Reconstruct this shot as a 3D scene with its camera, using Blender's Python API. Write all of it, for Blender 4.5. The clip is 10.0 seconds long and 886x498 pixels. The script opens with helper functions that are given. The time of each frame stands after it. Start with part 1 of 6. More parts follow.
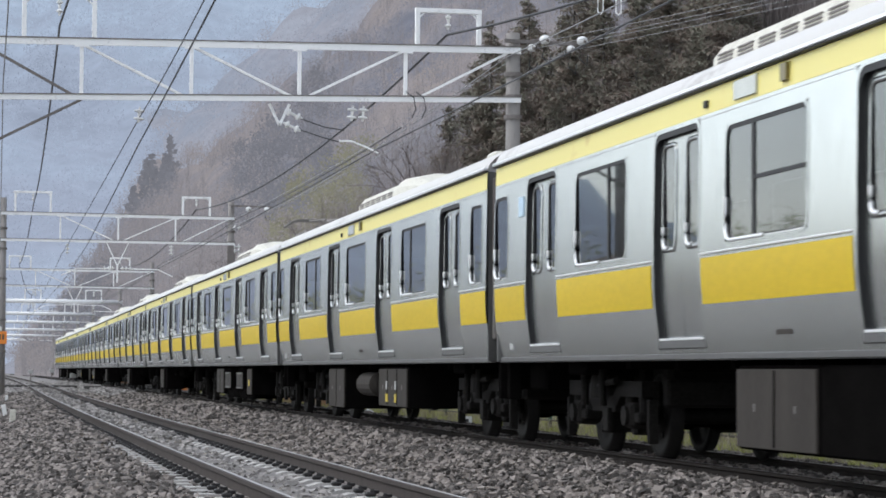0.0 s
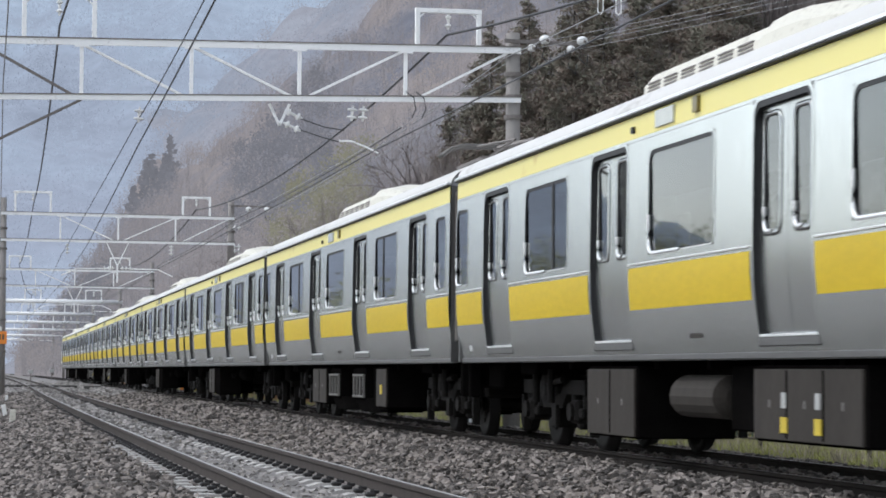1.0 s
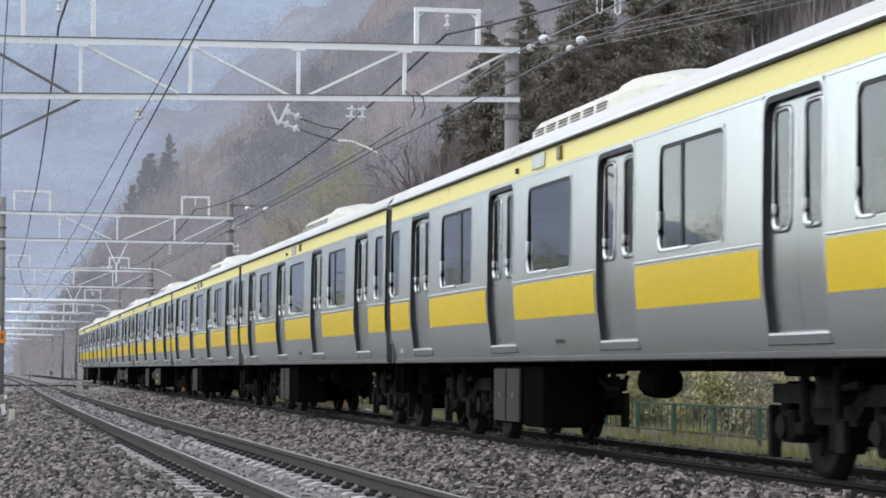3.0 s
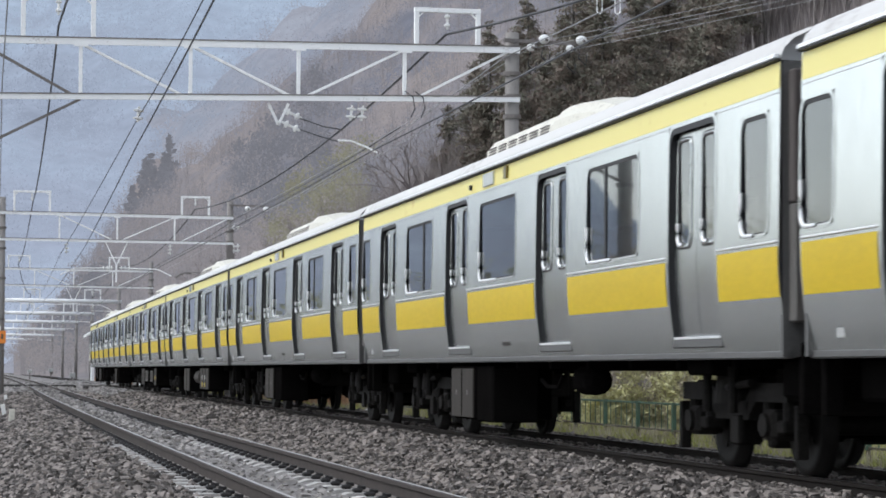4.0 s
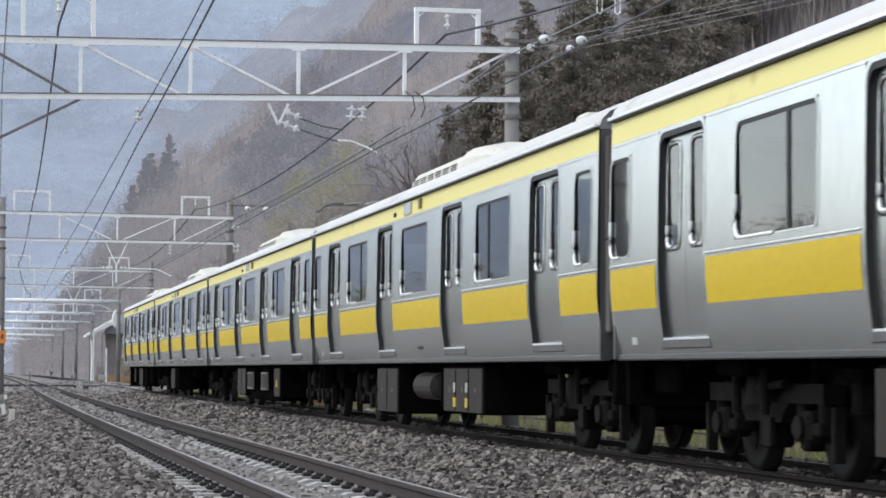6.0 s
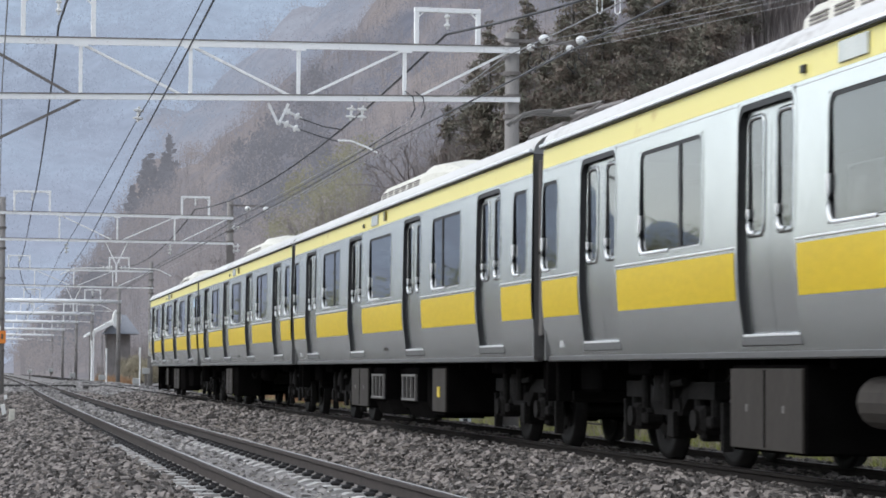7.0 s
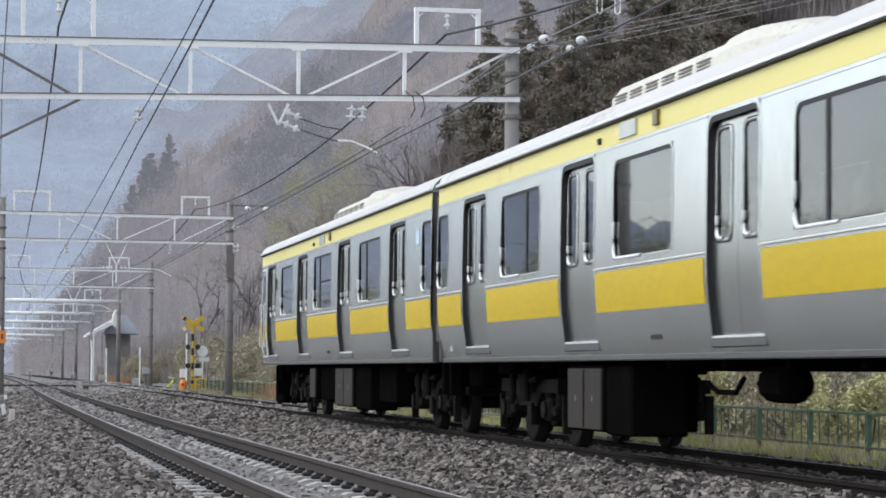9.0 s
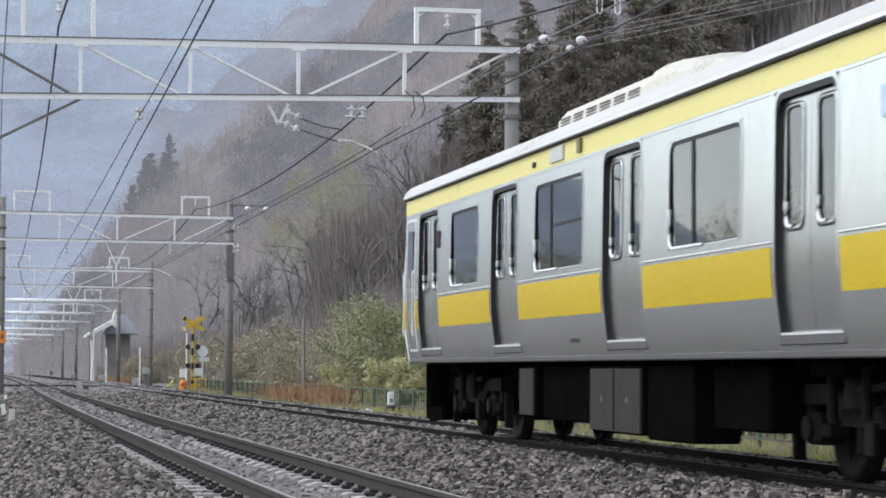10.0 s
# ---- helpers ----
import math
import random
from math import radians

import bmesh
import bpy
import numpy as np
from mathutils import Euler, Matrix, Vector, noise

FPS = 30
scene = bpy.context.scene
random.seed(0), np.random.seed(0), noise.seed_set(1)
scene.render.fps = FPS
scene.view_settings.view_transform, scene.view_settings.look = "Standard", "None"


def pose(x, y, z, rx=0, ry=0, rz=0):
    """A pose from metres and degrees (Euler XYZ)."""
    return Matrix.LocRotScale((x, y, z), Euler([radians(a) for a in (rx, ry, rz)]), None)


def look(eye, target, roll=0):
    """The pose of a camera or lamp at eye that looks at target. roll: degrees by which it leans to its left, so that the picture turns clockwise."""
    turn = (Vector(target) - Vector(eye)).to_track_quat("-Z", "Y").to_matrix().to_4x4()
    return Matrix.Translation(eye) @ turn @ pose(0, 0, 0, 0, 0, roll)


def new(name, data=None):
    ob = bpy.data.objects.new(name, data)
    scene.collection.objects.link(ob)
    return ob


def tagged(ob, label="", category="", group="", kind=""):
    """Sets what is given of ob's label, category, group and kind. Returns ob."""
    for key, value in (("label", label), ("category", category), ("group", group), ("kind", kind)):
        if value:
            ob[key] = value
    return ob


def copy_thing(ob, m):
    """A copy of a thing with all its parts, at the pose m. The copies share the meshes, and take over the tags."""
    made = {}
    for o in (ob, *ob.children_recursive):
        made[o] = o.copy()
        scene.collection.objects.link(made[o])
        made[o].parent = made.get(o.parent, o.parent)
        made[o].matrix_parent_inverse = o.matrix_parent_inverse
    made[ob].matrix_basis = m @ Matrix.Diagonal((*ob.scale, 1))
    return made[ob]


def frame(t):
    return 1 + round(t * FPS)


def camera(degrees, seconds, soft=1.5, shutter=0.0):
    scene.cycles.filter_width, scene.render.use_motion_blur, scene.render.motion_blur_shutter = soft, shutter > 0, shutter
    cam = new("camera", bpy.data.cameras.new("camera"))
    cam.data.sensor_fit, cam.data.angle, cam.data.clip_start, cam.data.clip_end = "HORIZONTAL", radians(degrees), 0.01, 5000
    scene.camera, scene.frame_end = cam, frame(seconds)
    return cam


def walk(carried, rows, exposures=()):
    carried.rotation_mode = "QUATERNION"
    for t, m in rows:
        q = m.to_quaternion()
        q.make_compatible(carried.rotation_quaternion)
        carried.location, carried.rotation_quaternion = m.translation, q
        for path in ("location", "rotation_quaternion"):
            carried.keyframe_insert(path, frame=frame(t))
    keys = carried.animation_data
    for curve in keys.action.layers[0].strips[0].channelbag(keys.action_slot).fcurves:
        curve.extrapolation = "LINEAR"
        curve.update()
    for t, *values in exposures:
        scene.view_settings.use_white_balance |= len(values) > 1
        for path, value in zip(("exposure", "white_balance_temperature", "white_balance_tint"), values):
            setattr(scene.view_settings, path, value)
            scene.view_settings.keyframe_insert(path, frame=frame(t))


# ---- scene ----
cam = camera(21.04, 10.0, soft=1.7, shutter=0.12)
YAW, PITCH = radians(11.475), radians(2.933)
EYE = Vector((0.0, 0.0, 0.865))
AIM = EYE + Vector((math.sin(YAW) * math.cos(PITCH), math.cos(YAW) * math.cos(PITCH), math.sin(PITCH)))
AIM_SOON = AIM + Vector((-0.0004, 0.0, 0.0002))
walk(cam, [(0.0, look(EYE, AIM_SOON, 0.33)), (1.1, look(EYE, AIM_SOON, 0.33)), (1.6, look(EYE, AIM, 0.33)), (10.0, look(EYE, AIM, 0.33))],
     exposures=[(0.0, 0.0, 6250, 8), (10.0, 0.0, 6250, 8)])

# world and sun: a bright overcast day, the high cloud brighter than the horizon
world = bpy.data.worlds.new("world")
scene.world = world
world.use_nodes = True
wn = world.node_tree.nodes
sky = wn.new("ShaderNodeTexSky")
sky.sky_type, sky.sun_disc = "NISHITA", False
sky.sun_elevation, sky.sun_rotation = radians(48), radians(-62)
sky.air_density, sky.dust_density, sky.ozone_density = 1.0, 1.5, 1.0
soft_sky = wn.new("ShaderNodeHueSaturation")
soft_sky.inputs["Saturation"].default_value = 0.35
world.node_tree.links.new(sky.outputs[0], soft_sky.inputs["Color"])
world.node_tree.links.new(soft_sky.outputs[0], wn["Background"].inputs[0])
wn["Background"].inputs[1].default_value = 0.25
sun_data = bpy.data.lights.new("sun", "SUN")
sun_data.energy, sun_data.angle, sun_data.color = 0.9, radians(25), (1.0, 0.97, 0.93)
sun = new("sun", sun_data)
sun.matrix_world = look((-40, 20, 50), (0, 40, 0))


# ---- materials ----
def mat(name, col, rough=0.8, metal=0.0, var=0.25, scale=4.0, fine=60.0, bump=0.0, dirt=None, dirt_amount=0.35, stretch=(1, 1, 1),
        island=0.0, piece=0.0, spec=0.5, emit=0.0, coords="Object"):
    m = bpy.data.materials.new(name)
    m.use_nodes = True
    n, link = m.node_tree.nodes, m.node_tree.links.new
    b = n["Principled BSDF"]
    b.inputs["Roughness"].default_value, b.inputs["Metallic"].default_value = rough, metal
    b.inputs["Specular IOR Level"].default_value = spec
    tc = n.new("ShaderNodeTexCoord")
    mp = n.new("ShaderNodeMapping")
    mp.inputs["Scale"].default_value = stretch
    link(tc.outputs[coords], mp.inputs[0])
    big, small = n.new("ShaderNodeTexNoise"), n.new("ShaderNodeTexNoise")
    big.inputs["Scale"].default_value, small.inputs["Scale"].default_value = scale, fine
    big.inputs["Detail"].default_value, small.inputs["Detail"].default_value = 5, 3
    link(mp.outputs[0], big.inputs[0]), link(mp.outputs[0], small.inputs[0])
    add = n.new("ShaderNodeMath")
    add.operation = "ADD"
    link(big.outputs["Fac"], add.inputs[0]), link(small.outputs["Fac"], add.inputs[1])
    last = add.outputs[0]
    if island or piece:
        src = n.new("ShaderNodeNewGeometry") if island else n.new("ShaderNodeObjectInfo")
        mul = n.new("ShaderNodeMath")
        mul.operation = "MULTIPLY_ADD"
        mul.inputs[1].default_value = island or piece
        link(src.outputs["Random Per Island" if island else "Random"], mul.inputs[0])
        mul.inputs[2].default_value = -(island or piece) / 2
        add2 = n.new("ShaderNodeMath")
        add2.operation = "ADD"
        link(last, add2.inputs[0]), link(mul.outputs[0], add2.inputs[1])
        last = add2.outputs[0]
    ramp = n.new("ShaderNodeMapRange")
    ramp.inputs["From Min"].default_value, ramp.inputs["From Max"].default_value = 0.6, 1.4
    link(last, ramp.inputs["Value"])
    mix = n.new("ShaderNodeMix")
    mix.data_type = "RGBA"
    c2 = dirt if dirt else tuple(v * (1 - var) for v in col)
    c1 = tuple(min(1, v * (1 + var * 0.6)) for v in col)
    mix.inputs["A"].default_value, mix.inputs["B"].default_value = (*c2, 1), (*c1, 1)
    link(ramp.outputs[0], mix.inputs["Factor"])
    if dirt:
        ramp.inputs["From Min"].default_value, ramp.inputs["From Max"].default_value = 0.55 + dirt_amount * 0.3, 0.8 + dirt_amount * 0.9
    # Distant woods glow in their haze tone, so daylight hardly alters them.
    if emit:
        b.inputs["Base Color"].default_value = (*(v * 0.15 for v in col), 1)
    else:
        link(mix.outputs["Result"], b.inputs["Base Color"])
    if emit:
        link(mix.outputs["Result"], b.inputs["Emission Color"])
        b.inputs["Emission Strength"].default_value = emit
    if bump:
        bp = n.new("ShaderNodeBump")
        bp.inputs["Strength"].default_value, bp.inputs["Distance"].default_value = min(1.0, bump * 20), bump
        link(add.outputs[0], bp.inputs["Height"]), link(bp.outputs[0], b.inputs["Normal"])
    return m


STEEL = mat("brushed stainless steel", (0.630, 0.648, 0.630), 0.27, 0.95, 0.10, 0.9, 14.0, 0.0, stretch=(1, 0.9, 0.35))
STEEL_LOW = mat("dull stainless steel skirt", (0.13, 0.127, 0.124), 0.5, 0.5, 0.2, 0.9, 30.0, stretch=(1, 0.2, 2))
STEEL_TRIM = mat("polished steel trim", (0.86, 0.86, 0.86), 0.34, 0.5, 0.06)
DOOR_STEEL = mat("door stainless steel", (0.53, 0.545, 0.535), 0.26, 0.95, 0.10, 1.2, 40.0, stretch=(1, 2, 0.2))
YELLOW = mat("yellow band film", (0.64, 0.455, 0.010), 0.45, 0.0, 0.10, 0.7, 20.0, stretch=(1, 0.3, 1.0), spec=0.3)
# Paler than YELLOW: the sky's reflection on the eaves is put into the colour.
YELLOW_UP = mat("yellow band film weathered and sky-paled", (0.80, 0.70, 0.22), 0.40, 0.0, 0.12, 0.6, 7.0, dirt=(0.70, 0.53, 0.13), dirt_amount=0.02, stretch=(1, 0.5, 1.0))
ROOFPAINT = mat("dusty roof paint", (0.60, 0.59, 0.58), 0.7, 0.0, 0.12, 1.2, 14.0, 0.001, dirt=(0.46, 0.44, 0.43), dirt_amount=0.08, stretch=(1, 0.3, 1))
CREAM = mat("cream roof unit paint", (0.62, 0.60, 0.53), 0.6, 0.0, 0.15, 1.5, 20.0, 0.0, dirt=(0.40, 0.37, 0.32), dirt_amount=0.2)
RUBBER = mat("black rubber", (0.018, 0.018, 0.02), 0.6, 0.0, 0.3)
BELLOWS = mat("brown-grey diaphragm cloth", (0.085, 0.072, 0.068), 0.85, 0.0, 0.2)
# Base colours down to WHEEL are lowered to carry the shade beneath the cars.
UNDER_SHADE = mat("underframe steel blackened for shade", (0.0065, 0.0060, 0.0058), 0.9, 0.0, 0.5, 3.0, 40.0, 0.002, spec=0.0)
BOGIE = mat("dusty bogie steel darkened for shade", (0.017, 0.0155, 0.0145), 0.75, 0.0, 0.5, 3.0, 30.0, 0.002, spec=0.06)
WHEEL = mat("brake-dust wheel steel darkened for shade", (0.016, 0.0145, 0.014), 0.6, 0.2, 0.4, 5.0, 30.0, spec=0.1)
BOXGREY = mat("dusty equipment box paint", (0.047, 0.041, 0.036), 0.75, 0.0, 0.3, 2.0, 25.0, 0.001, stretch=(1, 2, 0.4), spec=0.15)
LABEL_Y = mat("yellow warning plate", (0.6, 0.45, 0.03), 0.5)
LABEL_W = mat("white plate", (0.84, 0.84, 0.82), 0.5, var=0.08)
LED = mat("destination display glass", (0.56, 0.58, 0.54), 0.2, var=0.2)
LAMP_BROWN = mat("brown lamp glass", (0.16, 0.12, 0.02), 0.3)
BLUE = mat("pale blue sticker", (0.56, 0.73, 0.88), 0.5)
INTERIOR = mat("cabin lining", (0.30, 0.30, 0.29), 0.7)
SEAT = mat("seat moquette", (0.10, 0.12, 0.16), 0.9)
GALV = mat("galvanised steel", (0.86, 0.86, 0.86), 0.5, 0.0, 0.15, 2.0, 30.0, dirt=(0.52, 0.50, 0.49), dirt_amount=0.05)
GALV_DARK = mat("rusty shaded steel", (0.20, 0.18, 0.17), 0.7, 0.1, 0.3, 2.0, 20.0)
CONCRETE = mat("weathered concrete", (0.24, 0.225, 0.215), 0.9, 0.0, 0.25, 2.5, 30.0, 0.003, dirt=(0.17, 0.15, 0.14), dirt_amount=0.2, stretch=(1, 1, 0.4))
CERAMIC = mat("white porcelain", (0.78, 0.78, 0.77), 0.15, var=0.06)
WIRE = mat("weathered copper wire", (0.035, 0.035, 0.04), 0.6, var=0.2)
WIRE_GREY = mat("aluminium cable", (0.30, 0.30, 0.31), 0.5, 0.3, var=0.2)
RAILSIDE = mat("rusty rail steel", (0.066, 0.056, 0.052), 0.8, 0.0, 0.3, 6.0, 60.0, 0.001, spec=0.1)
RAILTOP = mat("worn rail head", (0.42, 0.40, 0.39), 0.30, 0.85, 0.15, 3.0, 40.0, stretch=(1, 0.1, 1))
RAILTOP_DULL = mat("dull rail head", (0.36, 0.345, 0.335), 0.45, 0.4, 0.2, 3.0, 40.0, stretch=(1, 0.1, 1))
# Darker copy of the rail colour, holding the shade beneath the train.
RAIL_SHADE = mat("rail steel darkened by train shade", (0.026, 0.022, 0.020), 0.8, 0.0, 0.3, 6.0, 60.0, 0.001, spec=0.05)
RAILFOOT = mat("dusty rail foot", (0.200, 0.182, 0.170), 0.85, 0.0, 0.35, 4.0, 40.0, spec=0.1)
SLEEPER = mat("dusty concrete sleeper", (0.47, 0.45, 0.43), 0.9, 0.0, 0.3, 3.0, 40.0, 0.003, piece=0.5)
CLIP = mat("black rail clip", (0.020, 0.018, 0.018), 0.6, 0.2, 0.3)
STONE = mat("crushed ballast stone", (0.205, 0.180, 0.165), 0.9, 0.0, 0.72, 0.8, 50.0, 0.004, island=1.7)
STONE_DUST_HAZE = mat("dusty track stones and hazed far stones", (0.295, 0.277, 0.266), 0.95, 0.0, 0.45, 0.8, 50.0, 0.004, island=1.2)
# Bed lightened to put the distant haze into its colour.
BALLAST = mat("ballast bed", (0.215, 0.200, 0.192), 0.95, 0.0, 0.6, 0.5, 9.0, 0.03)
GRILLE = mat("dusty steel grille", (0.15, 0.14, 0.13), 0.6, 0.3, 0.2)
LABEL_GREY = mat("faded grey plate", (0.42, 0.42, 0.41), 0.6, var=0.1)


# ---- mesh helpers ----
def part(name, bm, material, parent=None, label="", smooth=False):
    me = bpy.data.meshes.new(name)
    bm.to_mesh(me)
    bm.free()
    for mm in (material if isinstance(material, (list, tuple)) else [material]):
        me.materials.append(mm)
    if smooth:
        me.shade_smooth()
    ob = new(name, me)
    if parent:
        ob.parent = parent
    return tagged(ob, label)


def share(name, ob, m, parent):
    o = new(name, ob.data)
    o.parent = parent
    o.matrix_basis = m
    return o


def empty(name, m=None, **tags):
    e = new(name)
    e.empty_display_size = 0.2
    if m is not None:
        e.matrix_basis = m
    return tagged(e, **tags)


def bevel(bm, width, segs=1):
    if width > 0:
        bmesh.ops.bevel(bm, geom=[e for e in bm.edges], offset=width, segments=segs, profile=0.5, affect="EDGES", clamp_overlap=True)
    return bm


def box(x0, x1, y0, y1, z0, z1, bm=None, bev=0.0):
    own = bmesh.new()
    bmesh.ops.create_cube(own, size=1.0, matrix=Matrix.Translation(((x0 + x1) / 2, (y0 + y1) / 2, (z0 + z1) / 2)) @ Matrix.Diagonal((x1 - x0, y1 - y0, z1 - z0, 1)))
    bevel(own, bev)
    return join(bm, own)


def join(bm, own):
    if bm is None:
        return own
    me = bpy.data.meshes.new("scrap")
    own.to_mesh(me)
    own.free()
    bm.from_mesh(me)
    bpy.data.meshes.remove(me)
    return bm


def tube(a, b, r, r2=None, seg=8, bm=None, caps=True):
    own = bmesh.new()
    a, b = Vector(a), Vector(b)
    d = b - a
    m = Matrix.Translation((a + b) / 2) @ d.to_track_quat("Z", "Y").to_matrix().to_4x4()
    bmesh.ops.create_cone(own, cap_ends=caps, segments=seg, radius1=r, radius2=r if r2 is None else r2, depth=d.length, matrix=m)
    return join(bm, own)


def bar(a, b, w, h, bm=None):
    """A square bar from a to b."""
    own = bmesh.new()
    a, b = Vector(a), Vector(b)
    d = b - a
    m = Matrix.Translation((a + b) / 2) @ d.to_track_quat("Z", "Y").to_matrix().to_4x4()
    bmesh.ops.create_cube(own, size=1.0, matrix=m @ Matrix.Diagonal((w, h, d.length, 1)))
    return join(bm, own)


def polyline(points, r, bm=None, seg=5):
    bm = bm or bmesh.new()
    rings = []
    pts = [Vector(p) for p in points]
    for i, p in enumerate(pts):
        d = (pts[min(i + 1, len(pts) - 1)] - pts[max(i - 1, 0)]).normalized()
        q = d.to_track_quat("Z", "Y")
        rings.append([bm.verts.new(p + q @ Vector((r * math.cos(k * math.tau / seg), r * math.sin(k * math.tau / seg), 0))) for k in range(seg)])
    for a, b in zip(rings, rings[1:]):
        for k in range(seg):
            bm.faces.new((a[k], a[(k + 1) % seg], b[(k + 1) % seg], b[k]))
    return bm


def lathe(profile, seg=24, axis="x", bm=None):
    """Turns (along, radius) pairs round an axis."""
    bm = bm or bmesh.new()
    rings = []
    for s, r in profile:
        ring = []
        for k in range(seg):
            c, d = r * math.cos(k * math.tau / seg), r * math.sin(k * math.tau / seg)
            ring.append(bm.verts.new((s, c, d) if axis == "x" else (c, d, s) if axis == "z" else (c, s, d)))
        rings.append(ring)
    for a, b in zip(rings, rings[1:]):
        for k in range(seg):
            bm.faces.new((a[k], a[(k + 1) % seg], b[(k + 1) % seg], b[k]))
    for ring in (rings[0], rings[-1]):
        bm.faces.new(ring)
    bmesh.ops.recalc_face_normals(bm, faces=bm.faces[:])
    return bm


def from_arrays(name, verts, faces, material, smooth=False):
    me = bpy.data.meshes.new(name)
    nv, (nf, k) = len(verts), faces.shape
    me.vertices.add(nv)
    me.vertices.foreach_set("co", np.asarray(verts, np.float32).ravel())
    me.loops.add(nf * k)
    me.loops.foreach_set("vertex_index", np.asarray(faces, np.int32).ravel())
    me.polygons.add(nf)
    me.polygons.foreach_set("loop_start", np.arange(0, nf * k, k, dtype=np.int32))
    me.polygons.foreach_set("use_smooth", np.full(nf, smooth))
    me.update(calc_edges=True)
    me.materials.append(material)
    return new(name, me)


# ---- the line of the two tracks ----
def bend(y):
    a = min(max(y, 0.0), 100.0)
    c = 0.1475e-3 * a * a / 2
    if y > 100:
        c += 0.01475 * (y - 100) - 0.0535e-3 * (y - 100) ** 2 / 2
    return c


def left_x(y):
    return 2.72 + 0.003 * (min(max(y, 0.0), 110.0) - 16) + bend(y)


def right_x(y):
    return 7.562 + bend(y)


def heading(y):
    return (bend(y + 0.5) - bend(y - 0.5))


LEFT_Z = 0.03


def smooth(a, b, v):
    u = np.clip((v - a) / (b - a), 0, 1)
    return u * u * (3 - 2 * u)


BENDS = np.vectorize(bend)


def ground_z(x, y):
    """The lie of the ballast, the cess and the foot of the hill, rail tops at 0."""
    b = BENDS(np.clip(y, -200, 460))
    dl, dr = x - 2.672 - 0.003 * np.clip(y, 0, 110) - b, x - 7.562 - b
    z = -0.46 + 0 * x
    bed_l = -0.150 - 0.30 * smooth(1.45, 2.6, np.abs(dl))
    bed_r = -0.125 - 0.36 * smooth(1.35, 2.9, np.abs(dr))
    z = np.maximum(z, np.maximum(bed_l, bed_r))
    z = z + 0.05 * np.maximum(dr - 6.5, 0) * (dr > 6.5) * (dr < 400)
    return z


# ---- ground ----
def ground():
    ys = np.unique(np.concatenate([np.arange(-60, 8, 6.0), np.arange(8, 70, 0.5), np.arange(70, 160, 1.5), np.arange(160, 460, 8.0), np.geomspace(460, 4500, 14)]))
    off = np.unique(np.concatenate([-np.geomspace(14, 3000, 14), np.arange(-14, -3, 0.6), np.arange(-3, 14, 0.22), np.arange(14, 24, 0.8), np.geomspace(24, 3000, 16)]))
    X, Y = np.meshgrid(off, ys)
    X = X + BENDS(np.clip(Y, -200, 460)) * (np.abs(X) < 40)
    Z = ground_z(X, Y)
    Z += np.where(Y < 170, 0.015 * np.sin(X * 7.1 + Y * 3.3) * np.sin(Y * 2.3 - X * 1.7), 0)
    Z = np.where(np.abs(X) > 500, -2.0, Z)
    nx = len(off)
    idx = np.arange(len(ys) * nx).reshape(len(ys), nx)
    f = np.stack([idx[:-1, :-1], idx[:-1, 1:], idx[1:, 1:], idx[1:, :-1]], -1).reshape(-1, 4)
    ob = from_arrays("ground", np.stack([X, Y, Z], -1).reshape(-1, 3), f, BALLAST, True)
    return tagged(ob, "grey-brown ballast and earth beside the railway tracks", "ground", kind="structure")


def rocks(rng, n, size):
    """n crushed stones with eight knocked-about corners: verts (n, 8, 3) and the 12 faces of one."""
    base = np.array([(x, y, z) for x in (-1, 1) for y in (-1, 1) for z in (-1, 1)], float) * 0.72
    faces = np.array([(0, 1, 3), (0, 3, 2), (4, 6, 7), (4, 7, 5), (0, 4, 5), (0, 5, 1), (2, 3, 7), (2, 7, 6), (0, 2, 6), (0, 6, 4), (1, 5, 7), (1, 7, 3)])
    v = base[None] * rng.uniform(0.45, 1.3, (n, 8, 3)) * rng.uniform(0.6, 1.35, (n, 1, 3))
    ang = rng.uniform(0, math.tau, (n, 3))
    for i, (a, b) in enumerate(((0, 1), (1, 2), (0, 2))):
        c, s = np.cos(ang[:, i])[:, None], np.sin(ang[:, i])[:, None]
        va, vb = v[:, :, a].copy(), v[:, :, b].copy()
        v[:, :, a], v[:, :, b] = va * c - vb * s, va * s + vb * c
    return v * (size * rng.uniform(0.55, 1.4, (n, 1, 1))), faces


